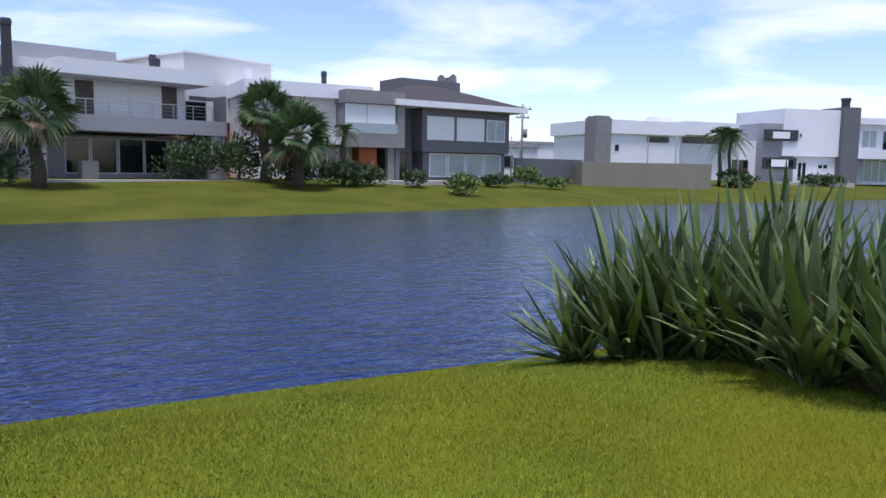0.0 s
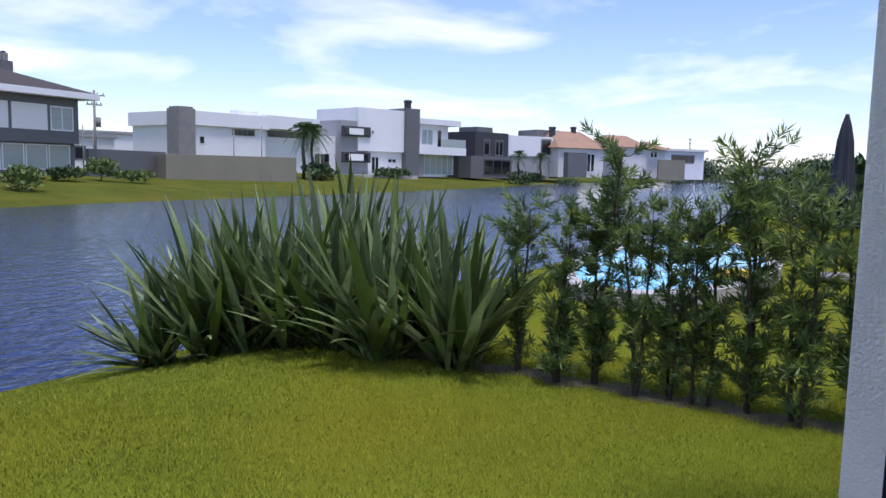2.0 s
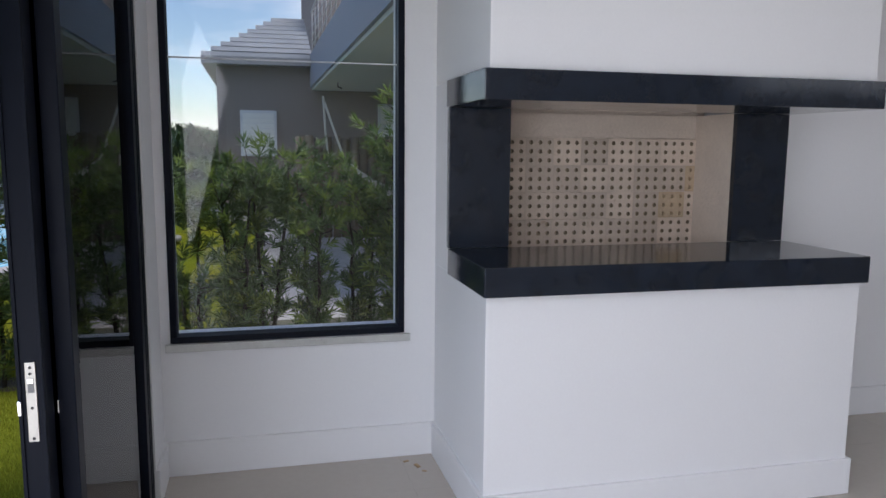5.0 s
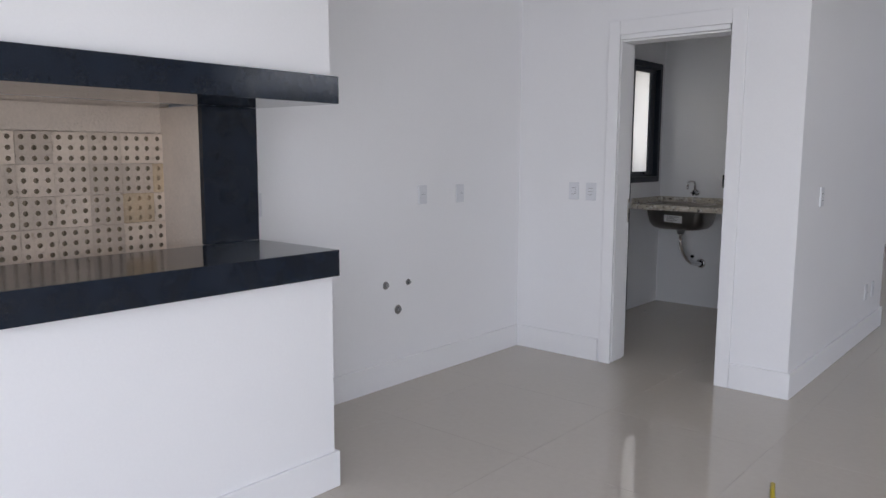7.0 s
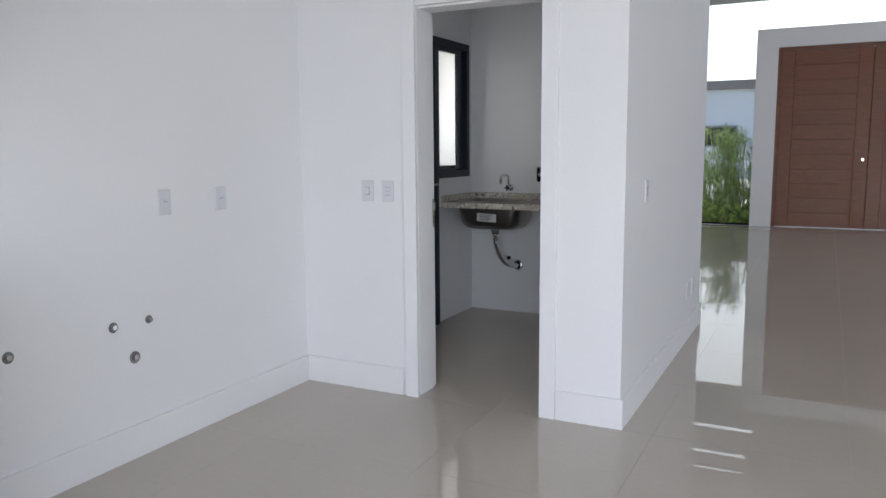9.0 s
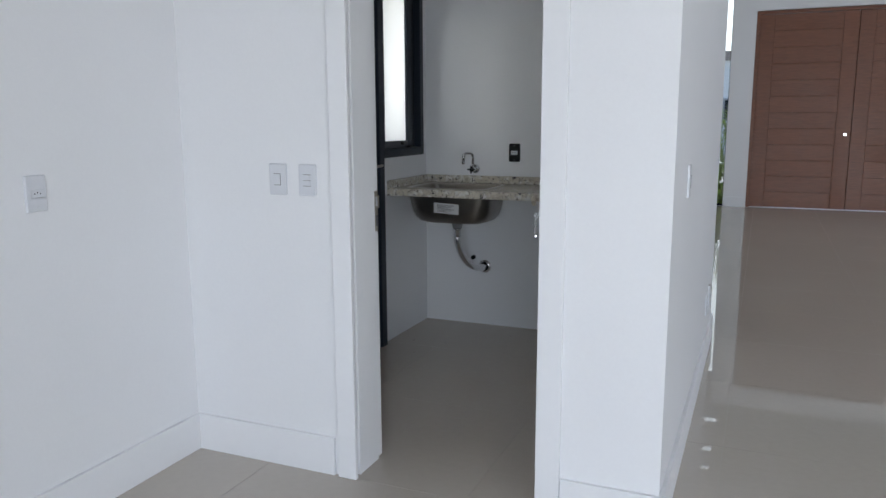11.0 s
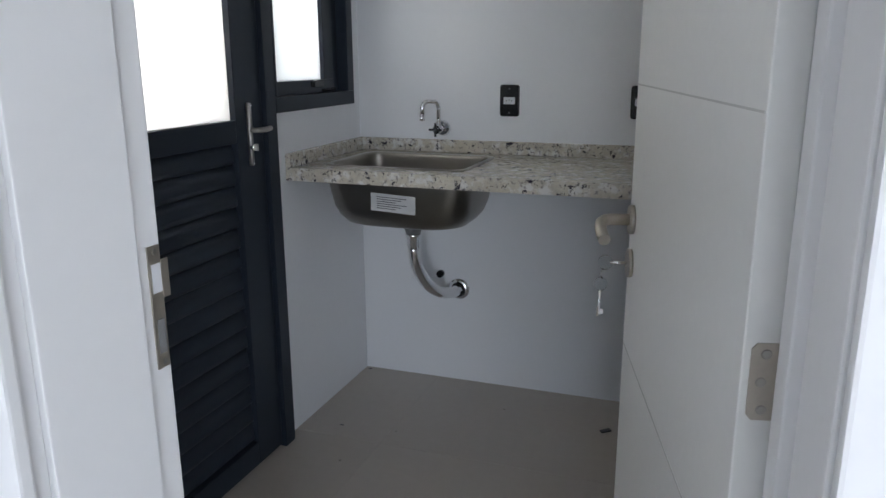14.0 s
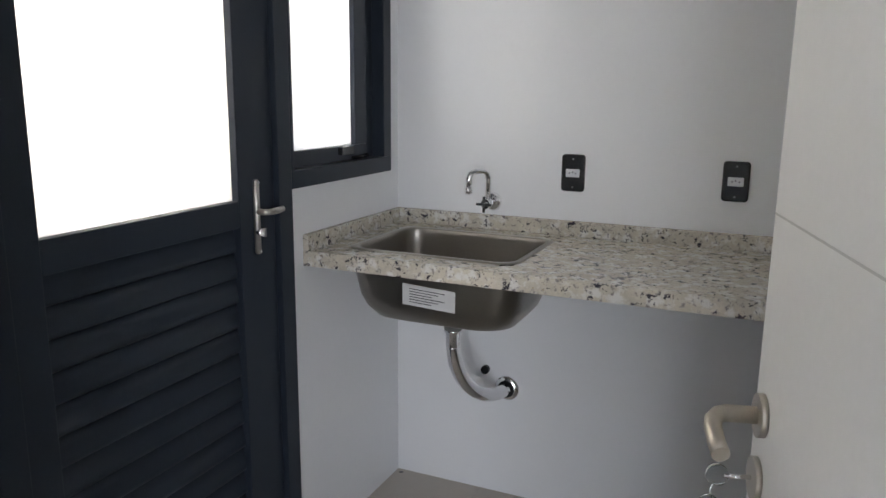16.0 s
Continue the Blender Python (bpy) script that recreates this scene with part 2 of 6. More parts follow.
# Emission for the sheet that takes the sky's place past the street.
m = bpy.data.materials.new("glowing_sky_sheet")
m.use_nodes = True
m.node_tree.nodes["Principled BSDF"].inputs["Emission Color"].default_value = (0.97, 0.98, 1.0, 1)
m.node_tree.nodes["Principled BSDF"].inputs["Emission Strength"].default_value = 1.1
M["sky_sheet"] = m

# outdoors
mt = Mat("lawn_soil_and_thatch", (0.14, 0.165, 0.013), 0.95, var=0.3, scale=0.7, fine=45, bump=0.6, bump_scale=90, dist=0.03, spec=0.03)
mt.mix(mt.step(mt.noise(0.55, 3, 0.5), 0.45, 0.7), (0.17, 0.175, 0.012, 1))
M["lawn"] = mt.m
mt = Mat("rough_lakeside_grass", (0.085, 0.10, 0.016), 0.95, var=0.35, scale=0.35, fine=9, bump=0.6, bump_scale=30, dist=0.05, spec=0.03)
mt.mix(mt.step(mt.noise(0.25, 4, 0.6), 0.45, 0.7), (0.13, 0.125, 0.02, 1))
M["bank"] = mt.m
mt = Mat("grass_blades", (0.225, 0.262, 0.030), 0.8, var=0.45, scale=0.9, fine=14, bump=0, per_island=0.7, spec=0.08)
mt.mix(mt.step(mt.noise(0.5, 3, 0.5), 0.45, 0.7), (0.27, 0.275, 0.026, 1))
M["grass"] = mt.m
mt = Mat("lake_water", (0.005, 0.016, 0.085), 0.03, var=0.3, scale=0.2, fine=2, bump=0, rough_var=0.02, spec=0.5)
wv = mt.noise(1.7, 3, 0.5, (0.9, 1.9, 1), 0.6)
wv2 = mt.noise(0.12, 2, 0.5, (0.6, 1.4, 1))
hh = mt.math("ADD", mt.math("MULTIPLY", wv, mt.math("ADD", mt.math("MULTIPLY", wv2, 1.2), 0.3)), mt.math("MULTIPLY", mt.noise(5.5, 2, 0.5, (0.8, 1.8, 1), 0.3), 0.30))
_b = mt.n.new("ShaderNodeBump"); _b.inputs["Strength"].default_value, _b.inputs["Distance"].default_value = 1.0, 0.085
mt.l.new(hh, _b.inputs["Height"]); mt.l.new(_b.outputs[0], mt.p.inputs["Normal"])
M["water"] = mt.m
M["flax"] = Mat("flax_leaf", (0.17, 0.225, 0.095), 0.34, var=0.5, scale=5, fine=30, bump=0.15, per_object=0.7, spec=0.3).m
M["flax_light"] = Mat("young_flax_leaf", (0.10, 0.16, 0.03), 0.42, var=0.35, scale=5, fine=30, bump=0.15, per_object=0.6).m
M["flax_dead"] = Mat("orange_dying_flax_leaf", (0.42, 0.17, 0.02), 0.6, var=0.4, scale=9, fine=40, bump=0.2).m
M["podocarpus"] = Mat("podocarpus_leaf", (0.12, 0.18, 0.062), 0.5, var=0.35, scale=3, fine=25, bump=0, per_island=0.9).m
M["podocarpus_tip"] = Mat("podocarpus_new_leaf", (0.21, 0.28, 0.065), 0.5, var=0.35, scale=3, fine=25, bump=0, per_island=0.8).m
M["bark"] = Mat("dark_bark", (0.06, 0.048, 0.036), 0.9, var=0.3, scale=10, fine=80, bump=0.5).m
for _k, _share in (("flax", 0.22), ("flax_light", 0.35), ("podocarpus", 0.35), ("podocarpus_tip", 0.42)):
    let_light_through(M[_k], _share)
M["palm_bark"] = Mat("fibrous_palm_bark", (0.07, 0.055, 0.04), 0.95, var=0.4, scale=6, fine=30, bump=0.8, dist=0.05).m
M["palm_leaf"] = Mat("palm_leaf", (0.075, 0.12, 0.04), 0.5, var=0.4, scale=2, fine=20, bump=0, per_island=0.9).m
M["palm_dead"] = Mat("dry_palm_leaf", (0.22, 0.17, 0.09), 0.8, var=0.3, scale=2, fine=20, bump=0, per_island=0.8).m
M["bush"] = Mat("garden_bush_leaf", (0.05, 0.085, 0.028), 0.6, var=0.4, scale=2, fine=20, bump=0, per_island=0.9).m
M["bush_light"] = Mat("light_garden_bush_leaf", (0.10, 0.15, 0.035), 0.6, var=0.4, scale=2, fine=20, bump=0, per_island=0.9).m
M["soil"] = Mat("dark_bed_soil_and_shade", (0.09, 0.07, 0.04), 0.95, var=0.4, scale=4, fine=50, bump=0.8, dist=0.04).m
M["h_white"] = Mat("white_facade_render", (0.74, 0.74, 0.74), 0.8, var=0.06, scale=0.4, fine=8, bump=0.1).m
M["h_cream"] = Mat("off_white_facade_render", (0.66, 0.64, 0.61), 0.8, var=0.07, scale=0.4, fine=8, bump=0.1).m
M["h_grey"] = Mat("mid_grey_facade_render", (0.13, 0.13, 0.135), 0.8, var=0.1, scale=0.4, fine=8, bump=0.1).m
M["h_lgrey"] = Mat("light_grey_facade_render", (0.30, 0.30, 0.31), 0.8, var=0.1, scale=0.4, fine=8, bump=0.1).m
M["h_dark"] = Mat("charcoal_facade_render", (0.045, 0.045, 0.05), 0.8, var=0.15, scale=0.4, fine=8, bump=0.1).m
M["concrete"] = Mat("weathered_concrete", (0.22, 0.21, 0.20), 0.9, var=0.2, scale=1.2, fine=12, bump=0.2).m
M["h_orange"] = Mat("terracotta_facade", (0.33, 0.10, 0.035), 0.85, var=0.15, scale=1, fine=10, bump=0.15).m
M["shutter"] = Mat("white_roller_shutter", (0.78, 0.78, 0.76), 0.5, var=0.03, scale=0.5, fine=10, bump=0.1).m
M["roof_dark"] = Mat("dark_brown_roof_tiles", (0.060, 0.050, 0.045), 0.85, var=0.25, scale=0.7, fine=10, bump=0.4).m
M["roof_orange"] = Mat("terracotta_roof_tiles", (0.33, 0.20, 0.13), 0.85, var=0.2, scale=0.7, fine=8, bump=0.4).m
M["h_glass"] = Mat("dark_house_glass", (0.012, 0.016, 0.02), 0.05, var=0.3, scale=0.5, fine=3, bump=0, rough_var=0.02).m
M["h_curtain"] = Mat("glass_before_pale_curtain", (0.30, 0.36, 0.36), 0.1, var=0.08, scale=0.6, fine=5, bump=0).m
M["wood_post"] = Mat("weathered_timber_pole", (0.20, 0.16, 0.11), 0.85, var=0.25, scale=4, fine=40, bump=0.3, per_object=0.5).m
M["slat"] = Mat("grey_brown_slats", (0.10, 0.085, 0.075), 0.7, var=0.2, scale=2, fine=20, bump=0.2).m
M["taupe"] = Mat("taupe_facade_render", (0.28, 0.235, 0.215), 0.85, var=0.08, scale=0.7, fine=12, bump=0.15).m
# Bluish shade on the slab's side is put into its colour.
M["blue_grey"] = Mat("shaded_blue_grey_slab", (0.33, 0.34, 0.40), 0.7, var=0.06, scale=0.6, fine=12, bump=0.1).m
M["soffit"] = Mat("white_soffit_paint", (0.66, 0.68, 0.64), 0.7, var=0.05, scale=0.6, fine=12, bump=0.05).m
M["roof_white"] = Mat("pale_grey_roof_tiles", (0.50, 0.50, 0.51), 0.7, var=0.12, scale=1, fine=8, bump=0.2).m
M["wall_beige"] = Mat("grey_beige_garden_wall", (0.22, 0.205, 0.155), 0.9, var=0.12, scale=0.5, fine=8, bump=0.2).m
mt = Mat("pool_water", (0.08, 0.52, 0.74), 0.04, var=0.25, scale=1.6, fine=6, bump=0.4, bump_scale=3, dist=0.05)
mt.mix(mt.step(mt.noise(3.2, 3, 0.6, None, 1.2), 0.55, 0.62), (0.45, 0.72, 0.78, 1))
M["pool"] = mt.m
M["paving"] = Mat("pale_stone_paving", (0.42, 0.40, 0.37), 0.8, var=0.12, scale=1.5, fine=20, bump=0.2).m
M["fabric_dark"] = Mat("dark_grey_canvas", (0.03, 0.033, 0.045), 0.9, var=0.2, scale=3, fine=40, bump=0.2).m
M["rope"] = Mat("cream_cotton_rope", (0.60, 0.57, 0.50), 0.9, var=0.1, scale=9, fine=80, bump=0.4).m
M["asphalt"] = Mat("asphalt", (0.05, 0.05, 0.052), 0.9, var=0.2, scale=1, fine=60, bump=0.3).m
M["garden_green"] = Mat("entry_garden_leaf", (0.38, 0.50, 0.12), 0.5, var=0.4, scale=3, fine=25, bump=0, per_island=0.9).m


# ---------------------------------------------------------------- mesh helpers
def add_box(bm, x0, x1, y0, y1, z0, z1, bevel=0.0, m=None):
    vs = [bm.verts.new(v) for v in ((x0, y0, z0), (x1, y0, z0), (x1, y1, z0), (x0, y1, z0), (x0, y0, z1), (x1, y0, z1), (x1, y1, z1), (x0, y1, z1))]
    fs = [bm.faces.new([vs[i] for i in f]) for f in ((3, 2, 1, 0), (4, 5, 6, 7), (0, 1, 5, 4), (1, 2, 6, 5), (2, 3, 7, 6), (3, 0, 4, 7))]
    if m is not None:
        bmesh.ops.transform(bm, matrix=m, verts=vs)
    if bevel:
        es = list({e for f in fs for e in f.edges})
        bmesh.ops.bevel(bm, geom=es, offset=bevel, segments=2, affect="EDGES", profile=0.6)
    return bm


def box(x0, x1, y0, y1, z0, z1, bevel=0.0):
    return add_box(bmesh.new(), min(x0, x1), max(x0, x1), min(y0, y1), max(y0, y1), min(z0, z1), max(z0, z1), bevel)


def add_tube(bm, pts, radii, sides=10, caps=True):
    """A tube of round section along a line of points."""
    pts = [Vector(p) for p in pts]
    if isinstance(radii, (int, float)):
        radii = [radii] * len(pts)
    rings = []
    up = Vector((0.31, 0.17, 0.93))
    for i, p in enumerate(pts):
        d = (pts[min(i + 1, len(pts) - 1)] - pts[max(i - 1, 0)]).normalized()
        a = d.cross(up)
        if a.length < 1e-3:
            a = d.cross(Vector((1, 0, 0)))
        a.normalize()
        b = a.cross(d)
        up = b if abs(d.dot(b)) < 0.9 else up
        rings.append([bm.verts.new(p + (a * math.cos(2 * math.pi * k / sides) + b * math.sin(2 * math.pi * k / sides)) * radii[i]) for k in range(sides)])
    for r, s in zip(rings, rings[1:]):
        for k in range(sides):
            f = bm.faces.new((r[k], r[(k + 1) % sides], s[(k + 1) % sides], s[k]))
            f.smooth = True
    if caps:
        bm.faces.new(rings[0])
        bm.faces.new(rings[-1][::-1])
    return bm


def tube(pts, radii, sides=10):
    return add_tube(bmesh.new(), pts, radii, sides)


def mesh_of(name, bm, material):
    bmesh.ops.recalc_face_normals(bm, faces=bm.faces)
    me = bpy.data.meshes.new(name)
    bm.to_mesh(me)
    bm.free()
    me.materials.append(material)
    return me


def part(name, bm, material, parent=None, label=""):
    """Link a bmesh as one mesh object, under a thing or a part."""
    ob = new(name, bm if isinstance(bm, bpy.types.Mesh) else mesh_of(name, bm, material))
    if parent is not None:
        ob.parent = parent
    if label:
        tagged(ob, label)
    return ob


def thing(name, label, category, m=None, group="", kind=""):
    ob = new(name)
    ob.empty_display_size = 0.1
    if m is not None:
        ob.matrix_basis = m
    return tagged(ob, label, category, group, kind)


def structure(name, bm, material, label, category="wall"):
    return tagged(part(name, bm, material), label, category, kind="structure")
# ---------------------------------------------------------------- the house: shell
XW, YD, XC, YU = 3.34, -5.505, 1.435, -7.815   # window wall, door wall, corridor wall, utility back wall
XU = 3.305                                     # tiled face of the utility's outer wall
CEIL, HALL, YE = 2.75, 4.95, -15.92
BB = 0.155


def wall_with_holes(name, axis, p0, p1, a0, a1, z0, z1, holes, material, label):
    """A wall between planes p0 and p1 across the axis, from a0 to a1, with rectangular openings (a, b, low, high)."""
    bm = bmesh.new()
    cuts = sorted({a0, a1, *[h[0] for h in holes], *[h[1] for h in holes]})
    for c0, c1 in zip(cuts, cuts[1:]):
        spans = [(z0, z1)]
        for h in holes:
            if h[0] < c1 - 1e-6 and h[1] > c0 + 1e-6:
                spans = [s for lo, hi in spans for s in ((lo, min(hi, h[2])), (max(lo, h[3]), hi)) if s[1] - s[0] > 1e-6]
        for lo, hi in spans:
            if axis == "x":
                add_box(bm, p0, p1, c0, c1, lo, hi)
            else:
                add_box(bm, c0, c1, p0, p1, lo, hi)
    bmesh.ops.remove_doubles(bm, verts=bm.verts, dist=1e-5)
    return structure(name, bm, material, label)


WIN = (-1.274, -0.257, 0.594, 2.32)
wall_with_holes("wall_window", "x", XW, XW + 0.2, -3.05, -0.21, -0.2, 3.0,
                [WIN, (-2.83, -1.58, 0.76, 1.74)], M["wall"], "white painted outer wall beside the barbecue")
wall_with_holes("wall_kitchen", "x", XW, XW + 0.2, -5.74, -3.05, -0.2, 3.0, [], M["wall"], "white painted kitchen wall with bare plumbing")
wall_with_holes("wall_utility_outer", "x", XU, XU + 0.235, -8.05, -5.74, -0.2, 3.0,
                [(-7.132, -6.24, 0.0, 2.23), (-7.70, -7.132, 1.155, 2.23)], M["tile_wall"], "white tiled outer wall of the utility room")
wall_with_holes("wall_utility_back", "y", -8.05, YU, XC + 0.15, XU, 0, 3.0, [], M["tile_wall"], "white tiled back wall of the utility room")
wall_with_holes("wall_utility_door", "y", -5.74, YD, XC, XW, 0, 3.0, [(1.80, 2.612, 0, 2.17)], M["wall"], "white painted wall around the utility doorway")
wall_with_holes("wall_corridor", "x", XC, XC + 0.15, -8.05, -5.74, 0, 3.0, [], M["wall"], "white painted corridor wall")
XP = 3.04                                      # end face of the garden pier
# The unseen west stretch of this opening is widened to let in more light.
wall_with_holes("wall_garden", "y", -0.21, -0.015, -6.5, XP, -0.2, 3.0, [(-5.6, XP, 0, 2.35)], M["stucco"], "white textured outer wall around the sliding door")
structure("wall_pier", box(XP, XW + 0.2, -0.2098, 0.092, -0.3, 3.0, 0.004), M["stucco"], "white textured pier beside the sliding door")
structure("wall_garden_lining", box(XP, XW, -0.216, -0.2102, 0, CEIL), M["wall"], "smooth white inner face of the garden wall")
wall_with_holes("wall_west_kitchen", "x", -6.7, -6.5, -8.05, -0.04, -0.2, 3.0, [], M["wall"], "white wall of the living space")
wall_with_holes("wall_west", "x", -6.7, -6.5, -16.1, -8.05, -0.2, 5.1, [(-15.2, -8.6, 2.65, 4.35)], M["wall"], "white wall with an added unseen window")
wall_with_holes("wall_entry", "y", YE - 0.2, YE, -6.5, 2.9, -0.2, 5.1, [(-1.72, 2.56, 0, 4.85)], M["wall"], "white wall around the entrance glazing")
wall_with_holes("wall_hall", "x", 2.56, 2.76, YE, -8.05, -0.2, 5.1, [], M["wall"], "white hall wall")
structure("ceiling_kitchen", box(-6.5, XW, -8.05, -0.21, CEIL, CEIL + 0.15), M["ceiling"], "flat white ceiling", "ceiling")
structure("ceiling_hall", box(-6.5, 2.56, YE, -8.05, HALL, HALL + 0.1), M["ceiling"], "high flat white ceiling", "ceiling")
structure("wall_bulkhead", box(-6.5, 2.76, -8.05, -7.95, CEIL + 0.15, 5.1), M["wall"], "white wall over the change of ceiling height")
structure("roof", box(-6.9, 2.96, -16.2, -7.93, 5.1, 5.3), M["concrete"], "high flat concrete roof", "roof")
structure("roof_low", box(-6.8, XW + 0.25, -7.9, 0.0, 3.0, 3.12), M["concrete"], "low flat concrete roof", "roof")
floor = structure("floor", box(-6.5, XW + 0.0, YE, -0.21, -0.2, -0.0012), M["grout"], "glossy greige porcelain floor in large tiles", "floor")
structure("floor_threshold", box(-5.6, XP, -0.21, 0.10, -0.2, -0.006), M["marble_sill"], "pale stone threshold of the sliding door", "threshold")


def baseboard(x0, x1, y0, y1, h=BB):
    structure("baseboard", box(x0, x1, y0, y1, 0, h, 0.003), M["trim"], "tall white baseboard", "baseboard")


T_ = 0.016
baseboard(XW - T_, XW, -1.42, -0.216)
baseboard(2.545, XW - T_, -1.42, -1.42 + T_)
baseboard(2.545 - T_, 2.545, -3.02, -1.42 + T_)
baseboard(2.545 - T_, XW - T_, -3.02 - T_, -3.02)
baseboard(XW - T_, XW, YD, -3.02 - T_)
baseboard(2.665, XW - T_, YD, YD + T_)
baseboard(XC - T_, 1.766, YD, YD + T_)
baseboard(XC - T_, XC, -8.05, YD)
baseboard(XC - T_, 2.56, -8.05 - T_, -8.05)
baseboard(XP, XW - T_, -0.232, -0.216)
baseboard(1.40, 1.74, YE, YE + T_)


# ---- window by the barbecue
y0, y1, z0, z1 = WIN
w1 = thing("window_1", "fixed window in a black aluminium frame", "window", kind="structure")
for nm, b in (("bottom_rail", box(XW - 0.012, XW + 0.07, y0, y1, z0, z0 + 0.028, 0.003)), ("top_rail", box(XW - 0.012, XW + 0.07, y0, y1, z1 - 0.028, z1, 0.003)),
              ("side_rail", box(XW - 0.012, XW + 0.07, y0, y0 + 0.028, z0 + 0.028, z1 - 0.028, 0.003)), ("side_rail", box(XW - 0.012, XW + 0.07, y1 - 0.028, y1, z0 + 0.028, z1 - 0.028, 0.003))):
    part(nm, b, M["alu_black"], w1)
for nm, b in (("glazing_bead", box(XW + 0.075, XW + 0.16, y0, y1, z0, z0 + 0.02)), ("glazing_bead", box(XW + 0.075, XW + 0.16, y0, y0 + 0.02, z0 + 0.02, z1)), ("glazing_bead", box(XW + 0.075, XW + 0.16, y1 - 0.02, y1, z0 + 0.02, z1))):
    part(nm, b, M["trim"], w1, "pale outer reveal strip")
for a, b in ((z0 + 0.028, 1.797), (1.803, z1 - 0.028)):
    ob = part("pane", box(XW + 0.036, XW + 0.044, y0 + 0.028, y1 - 0.028, a, b), M["glass"], w1)
    ob.visible_shadow = False
part("pane_joint", box(XW + 0.034, XW + 0.046, y0 + 0.028, y1 - 0.028, 1.797, 1.803), M["plastic_white"], w1, "thin pale joint between the panes")
part("sill", box(XW - 0.03, XW - 0.0125, y0 - 0.025, y1 + 0.02, z0 - 0.035, z0 - 0.001, 0.003), M["marble_sill"], w1, "pale stone window sill")

# ---- sliding door: frame on the pier, three glass leaves parked before it
sd = thing("sliding_door_frame", "black aluminium frame of the wide sliding door", "door frame", kind="structure")
part("jamb", box(XP - 0.025, XP - 0.0005, -0.209, -0.040, 0.0, 2.349, 0.002), M["alu_black"], sd)
for ya, yb in ((-0.207, -0.199), (-0.186, -0.179), (-0.168, -0.161), (-0.118, -0.112), (-0.078, -0.070)):
    part("track_rib", box(XP - 0.043, XP - 0.025, ya, yb, 0.0, 2.325, 0.001), M["alu_black"], sd)
part("head_rail", box(-5.6, XP - 0.025, -0.209, -0.040, 2.325, 2.349), M["alu_black"], sd)
for ya in (-0.196, -0.140, -0.085):
    part("floor_track", box(-5.6, XP - 0.043, ya - 0.004, ya + 0.004, -0.006, 0.006, 0.001), M["alu_black"], sd)


def door_leaf(xa, y0, y1, width, stile, label):
    """A glazed leaf between y0 and y1 whose leading stile stands at xa."""
    lf = thing("sliding_door_leaf", label, "door", kind="structure", group="parked sliding door leaves")
    xb = xa + width
    for nm, b in (("leading_stile", box(xa, xa + stile, y0, y1, 0.008, 2.32, 0.003)), ("rear_stile", box(xb - stile, xb, y0, y1, 0.008, 2.32, 0.003)),
                  ("bottom_rail", box(xa + stile, xb - stile, y0, y1, 0.008, 0.09)), ("top_rail", box(xa + stile, xb - stile, y0, y1, 2.25, 2.32))):
        part(nm, b, M["alu_black"], lf)
    ym = (y0 + y1) / 2
    part("pane", box(xa + stile, xb - stile, ym - 0.003, ym + 0.003, 0.09, 2.25), M["glass"], lf).visible_shadow = False
    return lf


lead = door_leaf(1.785, -0.164, -0.108, 1.20, 0.07, "black framed glass leaf with a steel lock plate, slid open")
for yy in (-0.1595, -0.114):
    part("stile_bead", box(1.780, 1.785, yy - 0.004, yy + 0.004, 0.01, 2.315, 0.001), M["alu_black"], lead)
door_leaf(1.875, -0.206, -0.167, 1.11, 0.06, "black framed glass leaf, slid open behind another")
door_leaf(2.00, -0.105, -0.060, 0.985, 0.06, "black framed glass leaf, slid open on the outer track")
lk = part("lock_plate", box(1.781, 1.785, -0.149, -0.127, 0.782, 0.964, 0.001), M["steel"], lead, "stainless steel multi-point lock plate")
part("keeper", box(1.7795, 1.781, -0.144, -0.132, 0.895, 0.915), M["plastic_grey"], lk)
part("latch", box(1.776, 1.781, -0.144, -0.133, 0.918, 0.926), M["chrome"], lk)
for zz in (0.952, 0.938, 0.86, 0.79):
    part("screw", tube([(1.7795, -0.138, zz), (1.781, -0.138, zz)], 0.0035, 8), M["plastic_black"], lk)
part("latch_hook", box(1.774, 1.785, -0.118, -0.109, 0.845, 0.878, 0.002), M["chrome"], lead, "small bright latch")
part("latch_hook", box(1.862, 1.875, -0.172, -0.167, 0.818, 0.848, 0.002), M["chrome"], lead, "small bright latch")
# leaves slid aside, past the opening's far end
for k in range(2):
    door_leaf(-5.58 + 0.06 * k, -0.19 + 0.045 * k, -0.155 + 0.045 * k, 0.9, 0.06, "black framed glass leaf, slid to the far end")

# ---- unseen west clerestory, added to hold the hall's fill lamp
for k, (a, b, zh) in enumerate(((-15.2, -8.6, 4.35),)):
    ww = thing("window_%d" % (k + 2), "unseen clerestory window added to light the hall", "window", kind="structure")
    for i in range(4):
        yy = a + (b - a) * i / 3
        part("mullion", box(-6.64, -6.56, yy - 0.03 + (0.03 if i == 0 else 0) - (0.03 if i == 3 else 0), yy + 0.03 + (0.03 if i == 0 else 0) - (0.03 if i == 3 else 0), 2.65, zh), M["alu_black"], ww)
    part("pane", box(-6.605, -6.598, a + 0.02, b - 0.02, 2.65, zh), M["glass"], ww).visible_shadow = False

